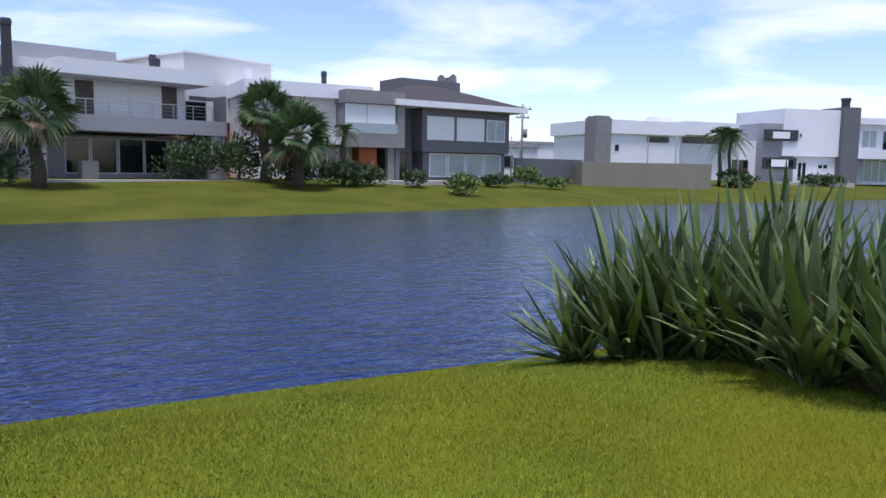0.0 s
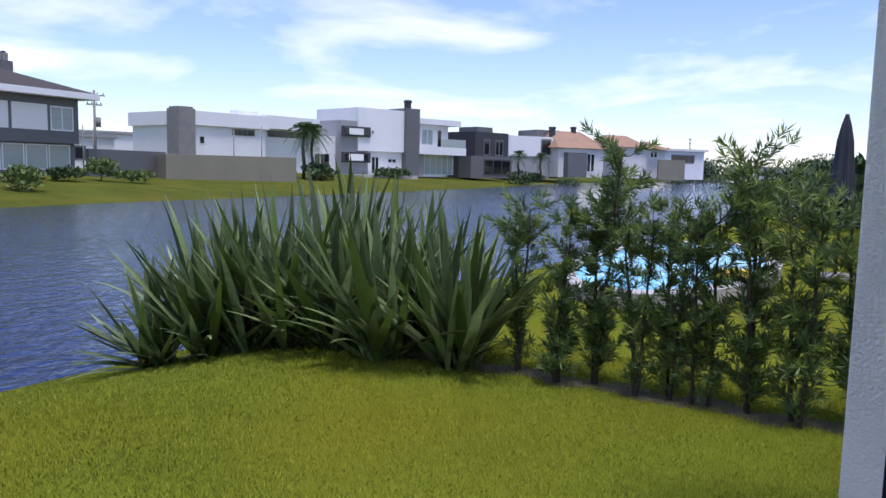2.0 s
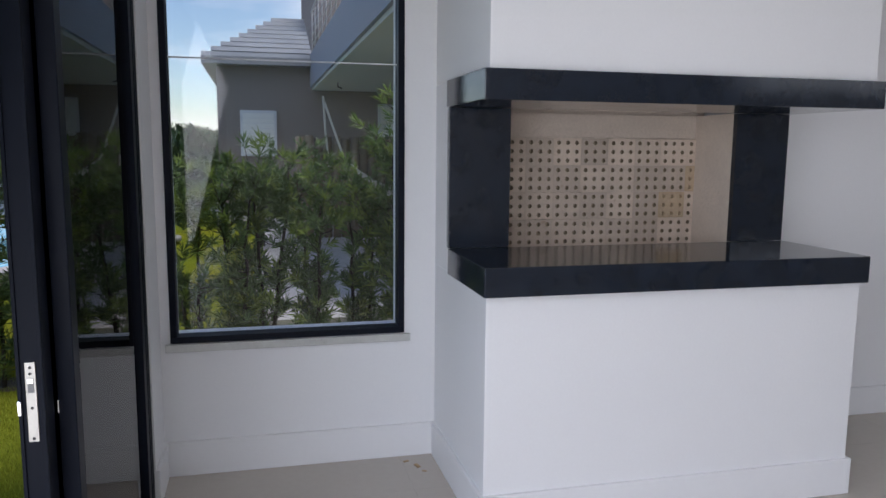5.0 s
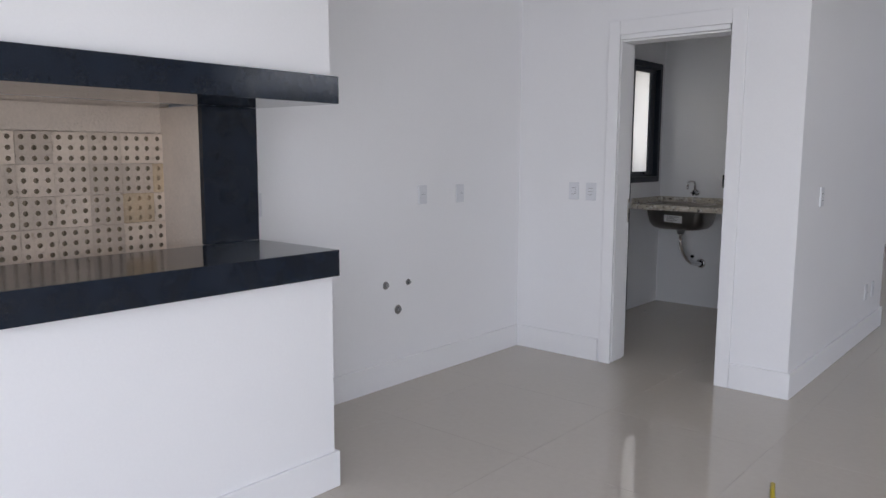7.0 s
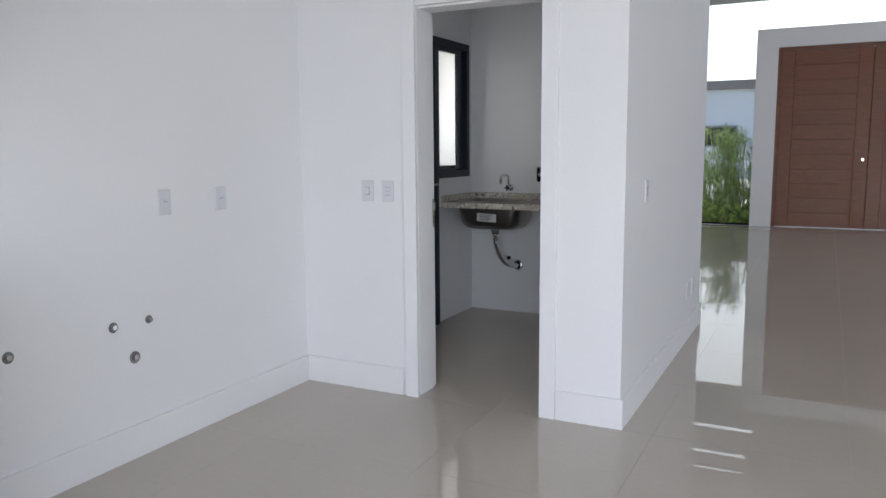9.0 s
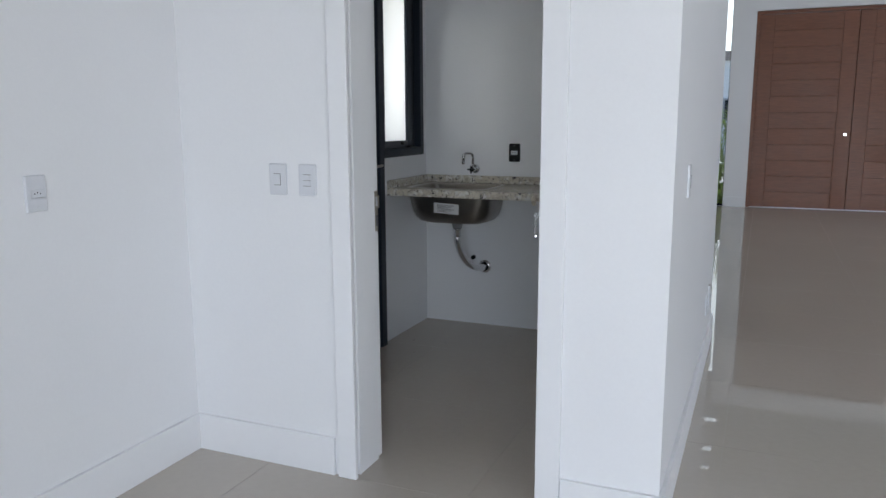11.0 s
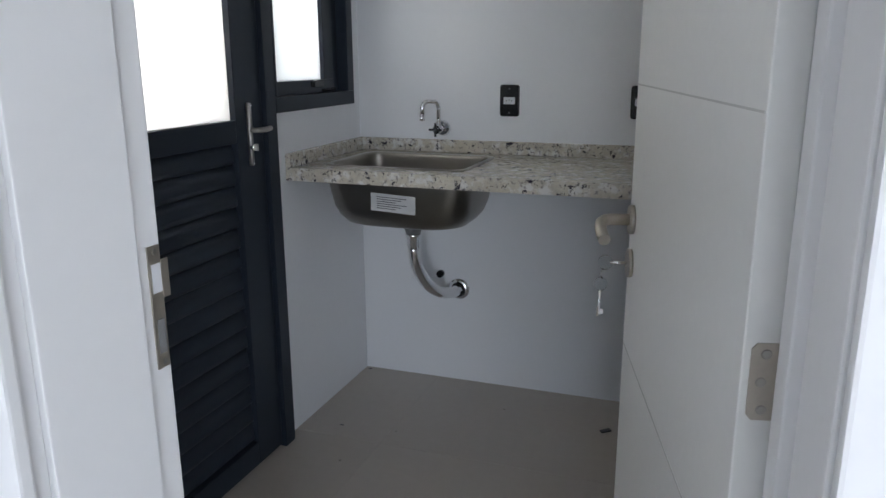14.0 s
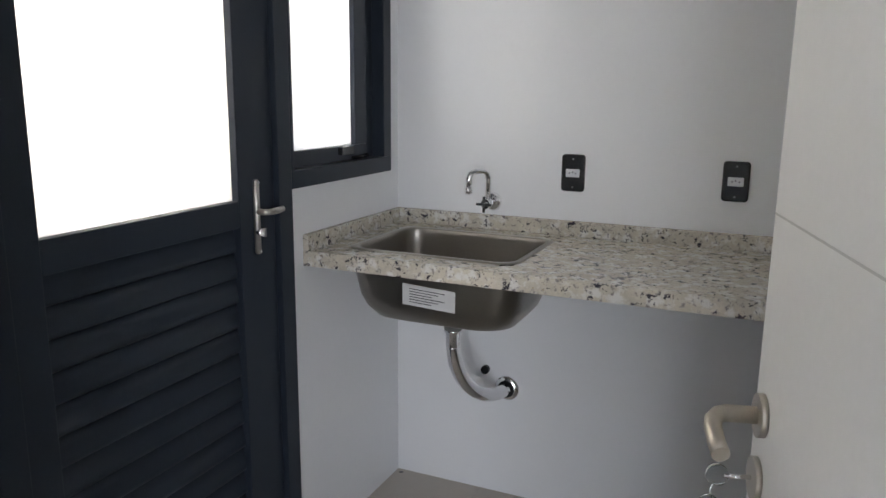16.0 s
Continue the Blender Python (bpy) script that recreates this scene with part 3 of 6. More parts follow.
# ---------------------------------------------------------------- barbecue
XB, YL, YR = 2.545, -1.42, -3.02     # front of the body, its two ends
bq = thing("barbecue", "built-in white barbecue with black granite slabs and brick firebox", "barbecue")
part("body", box(XB, XW - 0.002, YR, YL, 0.0, 0.911, 0.004), M["wall"], bq)
part("chimney_breast", box(XB, XW - 0.002, YR, YL, 1.711, CEIL, 0.004), M["wall"], bq)
bm = bmesh.new()   # the ledge wraps round the front, with the firebox left open behind it
add_box(bm, 2.500, 3.03, YR - 0.0, -1.40, 0.912, 1.02, 0.003)
part("ledge", bm, M["granite_black"], bq, "polished black granite ledge")
part("hood", box(2.515, 3.05, -3.04, -1.395, 1.603, 1.71, 0.003), M["granite_black"], bq, "polished black granite hood slab")
part("hood_soffit", box(3.0505, XW - 0.002, -3.03, -1.42, 1.62, 1.709), M["wall"], bq)
part("column", box(3.03, 3.06, -1.668, -1.402, 1.0205, 1.602, 0.002), M["granite_black"], bq, "black granite column")
part("side_wall", box(3.0605, XW - 0.002, -1.599, -1.42, 0.9115, 1.6195), M["wall"], bq)
part("side_wall", box(3.0605, XW - 0.002, -3.0, -2.813, 0.9115, 1.6195), M["wall"], bq)
part("column", box(3.03, 3.06, -3.015, -2.744, 1.0205, 1.602, 0.002), M["granite_black"], bq, "black granite column")
fb = part("firebox", box(3.385, 3.50, -2.80, -1.61, 0.78, 1.72), M["mortar"], bq, "pale refractory firebox")
part("firebox_side", box(3.0606, 3.384, -1.667, -1.5995, 0.912, 1.601), M["mortar"], fb)
part("firebox_side", box(3.0606, 3.384, -2.812, -2.744, 0.80, 1.602), M["mortar"], fb)
part("firebox_floor", box(3.032, 3.384, -2.7435, -1.6675, 0.9125, 0.965), M["mortar"], fb)
part("firebox_lintel", box(3.362, 3.384, -2.7435, -1.6675, 1.492, 1.601), M["mortar"], fb)
# bricks with round holes, laid on the firebox back
by0, by1, bz0, bz1 = -2.744, -1.72, 0.975, 1.49
COLS, ROWN = 9, 4
bw, bh = 0.14, (bz1 - bz0) / ROWN


def holed_brick(w, h):
    """A brick face with a grid of round holes sunk into it."""
    bm = bmesh.new()
    nx, nz, dep = 3, 2 if h < 0.09 else 3, 0.02
    cw, ch = w / nx, h / nz
    r = min(cw, ch) * 0.24
    for i in range(nx):
        for k in range(nz):
            cx, cz = (i + 0.5) * cw, (k + 0.5) * ch
            ring, back, edge = [], [], []
            for s in range(12):
                a = 2 * math.pi * (s + 0.5) / 12
                ring.append(bm.verts.new((0, cx + r * math.cos(a), cz + r * math.sin(a))))
                back.append(bm.verts.new((dep, cx + r * math.cos(a), cz + r * math.sin(a))))
                q = max(abs(math.cos(a)), abs(math.sin(a)))
                edge.append(bm.verts.new((0, cx + cw / 2 * math.cos(a) / q, cz + ch / 2 * math.sin(a) / q)))
            for s in range(12):
                t = (s + 1) % 12
                bm.faces.new((edge[s], edge[t], ring[t], ring[s]))
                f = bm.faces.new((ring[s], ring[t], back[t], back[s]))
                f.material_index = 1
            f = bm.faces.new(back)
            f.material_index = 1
            for a2 in (math.pi / 4, 3 * math.pi / 4, 5 * math.pi / 4, 7 * math.pi / 4):
                e = sorted(edge, key=lambda v: abs(math.atan2(v.co.z - cz, v.co.y - cx) % (2 * math.pi) - a2))[:2]
                c = bm.verts.new((0, cx + cw / 2 * (1 if math.cos(a2) > 0 else -1), cz + ch / 2 * (1 if math.sin(a2) > 0 else -1)))
                bm.faces.new((e[0], c, e[1]))
    return bm


bm = holed_brick(bw - 0.003, bh - 0.003)
add_box(bm, 0.0205, 0.03, 0, bw - 0.003, 0, bh - 0.003)
brick_mesh = mesh_of("brick", bm, M["brick"])
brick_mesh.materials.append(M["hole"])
burnt_mesh = brick_mesh.copy()
burnt_mesh.materials.clear()
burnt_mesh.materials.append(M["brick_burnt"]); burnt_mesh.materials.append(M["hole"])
for k in range(ROWN):
    for i in range(COLS):
        yy = by0 - 0.09 + i * bw
        br = part("brick", burnt_mesh if (i, k) in ((0, 2), (1, 1)) else brick_mesh, None, fb)
        br.location = (3.354 + 0.001 * ((i * 7 + k * 3) % 3), yy, bz0 + k * bh)

def rounded_rect(cx, cy, w, h, r, z, seg=5):
    pts = []
    for qx, qy, a0 in ((1, 1, 0), (-1, 1, 90), (-1, -1, 180), (1, -1, 270)):
        for i in range(seg + 1):
            a = radians(a0 + 90 * i / seg)
            pts.append((cx + qx * (w / 2 - r) + r * math.cos(a), cy + qy * (h / 2 - r) + r * math.sin(a), z))
    return pts


def loft(rings, cap=True):
    bm = bmesh.new()
    rv = [[bm.verts.new(p) for p in ring] for ring in rings]
    for a, b in zip(rv, rv[1:]):
        k = len(a)
        for i in range(k):
            f = bm.faces.new((a[i], a[(i + 1) % k], b[(i + 1) % k], b[i]))
            f.smooth = True
    if cap:
        bm.faces.new(rv[-1])
    return bm


# ---------------------------------------------------------------- switches, outlets and pipe stubs


def plate(name, m, label, w=0.075, h=0.118, black=False, keys=1, group=""):
    """A wall plate in the local x-z plane, facing local -y."""
    body, key = (M["plastic_black"], M["plastic_white"]) if black else (M["plastic_white"], M["plastic_white"])
    th = thing(name, label, "outlet" if "outlet" in name else "switch", m, group)
    r = 0.010 if black else 0.004
    rings = [[(x, y, z) for x, z, _ in rounded_rect(0, 0, w - 2 * i, h - 2 * i, r, 0, 3)] for i, y in ((0, 0.0), (0, -0.006), (0.002, -0.0085), (0.004, -0.009))]
    part("cover", loft(rings), body, th)
    if "outlet" in name:
        part("socket", box(-0.022, 0.022, -0.0125, -0.0092, -0.013, 0.013, 0.002), key, th)
        for i in (-0.010, 0, 0.010):
            part("hole", tube([(i, -0.0132, 0.003 if i == 0 else 0), (i, -0.0126, 0.003 if i == 0 else 0)], 0.0024, 8), M["ink"], th)
        for s in (-1, 1):
            part("screw", tube([(0, -0.0105, s * h * 0.38), (0, -0.0092, s * h * 0.38)], 0.003, 8), M["plastic_grey"] if black else M["plastic_white"], th)
    else:
        gw, gh = (0.0145, 0.0225) if keys == 1 else (0.0160, 0.0225)
        part("gap", box(-gw, gw, -0.0098, -0.0092, -gh, gh), M["concrete"], th, "thin shadow gap round the rocker")
        for i in range(keys):
            hh = 0.042 / keys
            part("rocker", box(-0.013 - 0.004 * (keys > 1), 0.013 + 0.004 * (keys > 1), -0.0125, -0.0100, -0.021 + i * hh + 0.001, -0.021 + (i + 1) * hh - 0.001, 0.001), key, th)
    return th


on_x = lambda x, y, z: pose(x, y, z, 0, 0, -90)    # on a wall that faces -x
on_y = lambda x, y, z: pose(x, y, z, 0, 0, 180)    # on a wall that faces +y
plate("wall_outlet", on_x(XW - 0.0005, -3.215, 1.15), "white outlet plate beside the barbecue column")
plate("wall_outlet", on_x(XW - 0.0005, -4.453, 1.155), "white outlet plate on the kitchen wall", group="outlets on the kitchen wall")
plate("wall_outlet", on_x(XW - 0.0005, -4.82, 1.15), "white outlet plate on the kitchen wall", group="outlets on the kitchen wall")
plate("light_switch", on_y(2.882, YD + 0.0005, 1.159), "white single light switch by the doorway", keys=1)
plate("light_switch", on_y(2.751, YD + 0.0005, 1.158), "white double light switch by the doorway", keys=2)
plate("light_switch", on_x(XC - 0.0005, -5.97, 1.157), "white light switch on the corridor wall")
plate("wall_outlet", on_x(XC - 0.0005, -7.45, 0.36), "white outlet plate low on the corridor wall", group="low corridor outlets")
plate("wall_outlet", on_x(XC - 0.0005, -7.68, 0.36), "white outlet plate low on the corridor wall", group="low corridor outlets")
plate("wall_outlet", on_y(2.675, YU + 0.0005, 1.168), "black outlet plate over the granite counter", black=True, group="black outlets over the counter")
plate("wall_outlet", on_y(2.19, YU + 0.0005, 1.168), "black outlet plate over the granite counter", black=True, group="black outlets over the counter")


def pipe_stub(y, z, r):
    th = thing("pipe_stub", "capped water pipe stub in a rough hole", "pipe", pose(XW, y, z), "pipe stubs in the kitchen wall")
    part("rough_hole", tube([(-0.0015, 0, 0), (0.0, 0, 0)], r * 1.15, 14), M["concrete"], th)
    part("pipe", tube([(-0.014, 0, 0), (-0.0015, 0, 0)], r * 0.72, 12), M["plastic_grey"], th)
    part("cap", tube([(-0.018, 0.003, 0.002), (-0.0142, 0.003, 0.002)], r * 0.5, 10), M["chrome"], th)


for yy, zz, r in ((-3.65, 0.612, 0.021), (-4.13, 0.624, 0.021), (-4.325, 0.622, 0.017), (-4.235, 0.464, 0.025)):
    pipe_stub(yy, zz, r)

# ---------------------------------------------------------------- utility doorway
df = thing("door_frame", "white lacquered door frame of the utility room", "door frame", kind="structure")
xl, xr, zt = 2.612, 1.800, 2.17
part("casing", box(xl - 0.046, xl + 0.034, YD + 0.0005, YD + 0.02, 0, zt + 0.085, 0.004), M["trim"], df)
part("casing", box(xr - 0.032, xr + 0.054, YD + 0.0005, YD + 0.02, 0, zt + 0.085, 0.004), M["trim"], df)
part("casing", box(xr + 0.0545, xl - 0.0465, YD + 0.0005, YD + 0.02, zt - 0.002, zt + 0.085, 0.004), M["trim"], df)
part("jamb", box(xl - 0.027, xl - 0.0005, -5.74, YD, 0, zt, 0.003), M["trim"], df)
part("jamb", box(xr + 0.0005, xr + 0.058, -5.66, YD, 0, zt, 0.003), M["trim"], df)
part("rebate", box(xr + 0.0005, xr + 0.070, -5.74, -5.6605, 0, zt, 0.003), M["trim"], df)
part("head", box(xr + 0.0705, xl - 0.03, -5.74, YD, zt - 0.03, zt - 0.0005, 0.003), M["trim"], df)
part("stop", box(xl - 0.038, xl - 0.0272, -5.69, YD - 0.03, 0, zt - 0.03, 0.002), M["trim"], df)
part("stop", box(xr + 0.077, xl - 0.042, -5.69, YD - 0.03, zt - 0.042, zt - 0.0302, 0.002), M["trim"], df)
sb0 = bmesh.new()     # long plate with a rounded lip at the latch
add_box(sb0, xl - 0.0295, xl - 0.0272, -5.736, -5.714, 0.945, 1.105, 0.0008)
add_box(sb0, xl - 0.0297, xl - 0.0275, -5.749, -5.7362, 1.035, 1.085, 0.0009)
st = part("strike_plate", sb0, M["nickel"], df, "brushed steel strike plate")
part("latch_hole", box(xl - 0.0302, xl - 0.0296, -5.734, -5.718, 1.045, 1.082), M["plastic_white"], st)
part("bolt_hole", box(xl - 0.0302, xl - 0.0296, -5.732, -5.719, 0.965, 1.01), M["plastic_grey"], st)
for zz in (0.953, 1.097):
    part("screw", tube([(xl - 0.0305, -5.726, zz), (xl - 0.0295, -5.726, zz)], 0.004, 10), M["steel"], st)

# the leaf, hinged on the corridor side and open into the utility room
lfm = pose(1.868, -5.7425, 0.008, 0, 0, -75.9)     # local +x runs along the leaf
leaf = thing("utility_door", "white flush door with grooves, open into the utility room", "door", lfm)
LW_, LT = 0.730, 0.035
part("leaf", box(0, LW_, 0.0, LT, 0, 2.125, 0.002), M["door_white"], leaf)
for zz in (0.27, 0.77, 1.27, 1.77):
    part("groove", box(0.003, LW_ - 0.003, LT, LT + 0.0006, zz, zz + 0.0025), M["groove"], leaf)
hx = LW_ - 0.045
HZ, KZ = 1.028, 0.945
hd = part("handle", tube([(hx, LT, HZ), (hx, LT + 0.045, HZ), (hx - 0.004, LT + 0.054, HZ - 0.001), (hx - 0.012, LT + 0.061, HZ - 0.004), (hx - 0.024, LT + 0.063, HZ - 0.010), (hx - 0.045, LT + 0.062, HZ - 0.018), (hx - 0.066, LT + 0.060, HZ - 0.024)], 0.0108, 16), M["nickel"], leaf, "brushed nickel lever handle")
part("rosette", tube([(hx, LT + 0.0005, HZ), (hx, LT + 0.009, HZ)], 0.027, 24), M["nickel"], hd)
esc = part("escutcheon", tube([(hx, LT + 0.0005, KZ), (hx, LT + 0.008, KZ)], 0.027, 24), M["nickel"], leaf, "round brushed nickel key escutcheon")
kb = bmesh.new()
add_tube(kb, [(hx, LT + 0.008, KZ), (hx, LT + 0.040, KZ)], 0.003, 8)
part("key_shaft", kb, M["chrome"], esc)
part("key_bow", tube([(hx - 0.002, LT + 0.048, KZ), (hx + 0.003, LT + 0.048, KZ)], 0.014, 16), M["acrylic"], esc, "clear plastic key head")
kb = bmesh.new()
add_tube(kb, [(hx, LT + 0.052, KZ - 0.011), (hx, LT + 0.055, KZ - 0.022), (hx, LT + 0.053, KZ - 0.032)], 0.0012, 6)
part("key_ring", kb, M["chrome"], esc)
part("key_bow", tube([(hx - 0.002, LT + 0.055, KZ - 0.042), (hx + 0.003, LT + 0.055, KZ - 0.042)], 0.013, 16), M["acrylic"], esc, "clear plastic key head")
kb = bmesh.new()
add_tube(kb, [(hx, LT + 0.055, KZ - 0.054), (hx, LT + 0.058, KZ - 0.106)], 0.003, 8)
add_box(kb, hx - 0.001, hx + 0.001, LT + 0.048, LT + 0.057, KZ - 0.102, KZ - 0.092)
part("hanging_key", kb, M["chrome"], esc)
for zz in (0.20, 1.014, 1.9):
    hb_ = bmesh.new()     # a plate with two clipped corners, let into the hinge edge
    ol = ((0.001, -0.040), (0.022, -0.040), (0.027, -0.034), (0.027, 0.034), (0.022, 0.040), (0.001, 0.040))
    fr_, bk_ = ([hb_.verts.new((xx, yy, zz + dz)) for yy, dz in ol] for xx in (-0.0022, -0.0002))
    hb_.faces.new(fr_)
    hb_.faces.new(bk_[::-1])
    for i in range(6):
        hb_.faces.new((fr_[i], bk_[i], bk_[(i + 1) % 6], fr_[(i + 1) % 6]))
    hg = part("hinge", hb_, M["nickel"], leaf, "brushed steel hinge plate with three screws")
    for k, yy in ((-0.029, 0.013), (0.0, 0.016), (0.029, 0.013)):
        part("screw", tube([(-0.0022, yy, zz + k), (-0.0034, yy, zz + k)], [0.0052, 0.004], 12), M["steel"], hg)

# ---------------------------------------------------------------- utility room: outer door and window
od = thing("outer_door", "black aluminium door with frosted glass over louvres", "door", kind="structure")
ya, yb, za = -7.132, -6.24, 2.23
xf0, xf1 = XU - 0.035, XU + 0.07
part("frame", box(xf0, xf1, ya, ya + 0.06, 0, za - 0.045, 0.003), M["alu_black_lit"], od)
part("frame", box(xf0, xf1, yb - 0.06, yb, 0, za - 0.045, 0.003), M["alu_black_lit"], od)
part("frame_head", box(xf0, xf1, ya, yb, za - 0.045, za, 0.003), M["alu_black_lit"], od)
xd0, xd1 = XU - 0.02, XU + 0.025
ga, gb = -6.928, -6.375
dl = part("door_leaf", box(xd0, xd1, ya + 0.0625, ga, 0.01, za - 0.048, 0.003), M["alu_black_lit"], od)
part("stile", box(xd0, xd1, gb, yb - 0.0625, 0.01, za - 0.048, 0.003), M["alu_black_lit"], dl)
part("rail", box(xd0, xd1, ga, gb, za - 0.13, za - 0.048, 0.003), M["alu_black_lit"], dl)
part("rail", box(xd0, xd1, ga, gb, 1.08, 1.148, 0.003), M["alu_black_lit"], dl)
part("rail", box(xd0, xd1, ga, gb, 0.01, 0.09, 0.003), M["alu_black_lit"], dl)
part("frosted_pane", box(XU, XU + 0.006, ga, gb, 1.148, za - 0.13), M["frosted"], dl, "white frosted glass")
nl = 15
pitch_ = (1.08 - 0.09) / nl
prof = [(0.008, 0.0), (-0.002, 0.006), (-0.004, 0.02), (0.0, 0.04), (0.005, pitch_ + 0.004), (0.008, pitch_ + 0.003)]
bm = bmesh.new()
rows_ = [[bm.verts.new((px_, yy, pz_)) for px_, pz_ in prof] for yy in (ga, gb)]
for i in range(len(prof) - 1):
    f = bm.faces.new((rows_[0][i], rows_[0][i + 1], rows_[1][i + 1], rows_[1][i]))
    f.smooth = True
bm.faces.new((rows_[0][0], rows_[1][0], rows_[1][-1], rows_[0][-1]))
louvre_mesh = mesh_of("louvre", bm, M["alu_black_lit"])
for i in range(nl):
    lo = part("louvre", louvre_mesh, None, dl)
    lo.location = (XU - 0.002, 0, 0.09 + i * pitch_)
hb = part("handle_plate", tube([(xd0 - 0.0075, -6.986, 1.005), (xd0 - 0.0075, -6.986, 1.01), (xd0 - 0.0075, -6.986, 1.192), (xd0 - 0.0075, -6.986, 1.197)], [0.005, 0.0085, 0.0085, 0.005], 12), M["steel"], dl, "narrow rounded steel handle plate")
part("lever", tube([(xd0 - 0.012, -6.986, 1.115), (xd0 - 0.034, -6.986, 1.115), (xd0 - 0.041, -6.992, 1.115), (xd0 - 0.043, -7.02, 1.115), (xd0 - 0.043, -7.048, 1.117)], [0.008, 0.008, 0.008, 0.0085, 0.0075], 12), M["steel"], hb)
part("key_cylinder", tube([(xd0 - 0.024, -6.986, 1.062), (xd0 - 0.010, -6.986, 1.062)], 0.010, 14), M["chrome"], hb)
part("thumb_turn", box(xd0 - 0.034, xd0 - 0.024, -6.989, -6.983, 1.052, 1.074, 0.002), M["steel"], hb)
for zz in (1.012, 1.19):
    part("screw", tube([(xd0 - 0.0172, -6.986, zz), (xd0 - 0.0155, -6.986, zz)], 0.0035, 8), M["chrome"], hb)

uw = thing("window_4", "black aluminium awning window with frosted glass", "window", kind="structure")
wa, wb, wz0, wz1 = -7.70, -7.1325, 1.155, 2.23
for nm, b in (("sill_rail", box(xf0, xf1, wa, wb, wz0, wz0 + 0.05, 0.003)), ("head_rail", box(xf0, xf1, wa, wb, wz1 - 0.05, wz1, 0.003)),
              ("side_rail", box(xf0, xf1, wa, wa + 0.05, wz0 + 0.05, wz1 - 0.05, 0.003)), ("side_rail", box(xf0, xf1, wb - 0.012, wb, wz0 + 0.05, wz1 - 0.05, 0.002))):
    part(nm, b, M["alu_black_lit"], uw)
sa, sb, s0, s1 = wa + 0.125, wb - 0.014, wz0 + 0.052, wz1 - 0.052
part("inner_stop", box(XU + 0.008, xf1, wa + 0.0505, wa + 0.1235, wz0 + 0.0505, wz1 - 0.0505, 0.002), M["alu_black_lit"], uw)
sash = part("sash", box(XU - 0.012, XU + 0.03, sa, sb, s0, s0 + 0.045, 0.003), M["alu_black_lit"], uw)
part("sash_rail", box(XU - 0.012, XU + 0.03, sa, sb, s1 - 0.04, s1, 0.003), M["alu_black_lit"], sash)
part("sash_stile", box(XU - 0.012, XU + 0.03, sa, sa + 0.07, s0 + 0.045, s1 - 0.04, 0.003), M["alu_black_lit"], sash)
part("sash_stile", box(XU - 0.012, XU + 0.03, sb - 0.016, sb, s0 + 0.045, s1 - 0.04, 0.003), M["alu_black_lit"], sash)
part("frosted_pane", box(XU + 0.004, XU + 0.01, sa + 0.07, sb - 0.016, s0 + 0.045, s1 - 0.04), M["frosted"], sash, "white frosted glass")
part("window_latch", box(XU - 0.03, XU - 0.0122, -7.47, -7.40, s0 + 0.02, s0 + 0.044, 0.004), M["plastic_black"], sash, "small black window latch")
part("window_stay", tube([(XU - 0.02, sa + 0.01, s0 + 0.01), (XU - 0.02, sa + 0.1, s0 + 0.006)], 0.006, 8), M["plastic_black"], sash)

# ---------------------------------------------------------------- counter, sink and tap
YF = -7.222
ct = thing("counter", "speckled cream granite counter hung on the utility wall", "counter")
bx0, bx1, by_f, by_b = 2.70, 3.205, -7.31, -7.70     # sink cut-out
bm = bmesh.new()
add_box(bm, 1.59, bx0, YU + 0.001, YF, 0.922, 0.966)
add_box(bm, bx1, XU - 0.001, YU + 0.001, YF, 0.922, 0.966)
add_box(bm, bx0, bx1, by_f, YF, 0.922, 0.966)
add_box(bm, bx0, bx1, YU + 0.001, by_b, 0.922, 0.966)
bmesh.ops.remove_doubles(bm, verts=bm.verts, dist=1e-5)
part("worktop", bm, M["granite_cream"], ct)
part("backsplash", box(1.59, XU - 0.001, YU + 0.001, YU + 0.02, 0.9662, 1.014, 0.002), M["granite_cream"], ct)
part("side_splash", box(XU - 0.02, XU - 0.001, YU + 0.0205, YF, 0.9662, 1.014, 0.002), M["granite_cream"], ct)
for xx in (2.30, 1.80):
    part("bracket", box(xx - 0.012, xx + 0.012, YU + 0.001, YF - 0.15, 0.9, 0.9215, 0.002), M["steel"], ct, "steel support bracket")

sk = thing("sink", "stainless steel sink with a paper label, set into the counter", "sink")


scx, scy = (bx0 + bx1) / 2, (by_f + by_b) / 2
prof = [(0.525, 0.41, 0.05, 0.9675), (0.52, 0.405, 0.05, 0.9705), (0.505, 0.38, 0.045, 0.9705), (0.490, 0.365, 0.05, 0.9695), (0.486, 0.361, 0.05, 0.965), (0.484, 0.359, 0.05, 0.955), (0.482, 0.357, 0.052, 0.94), (0.475, 0.35, 0.06, 0.90), (0.455, 0.33, 0.07, 0.80), (0.40, 0.28, 0.08, 0.765), (0.1, 0.08, 0.03, 0.757)]
part("basin", loft([rounded_rect(scx, scy, w, h, r, z) for w, h, r, z in prof]), M["sink_steel"], sk)
prof = [(0.53, 0.39, 0.06, 0.9215), (0.528, 0.386, 0.07, 0.90), (0.508, 0.37, 0.085, 0.82), (0.485, 0.345, 0.09, 0.785), (0.44, 0.31, 0.09, 0.758), (0.36, 0.25, 0.08, 0.746), (0.1, 0.08, 0.03, 0.744)]
part("outer_shell", loft([rounded_rect(scx, scy, w, h, r, z) for w, h, r, z in prof]), M["sink_steel"], sk)
lbm = bmesh.new()
add_box(lbm, -0.082, 0.082, -0.0006, 0, -0.032, 0.032)
lb = part("label", lbm, M["label_paper"], sk, "white paper label with small print")
lb.matrix_basis = pose(scx - 0.004, -7.3135, 0.846, 6, 3, 180)
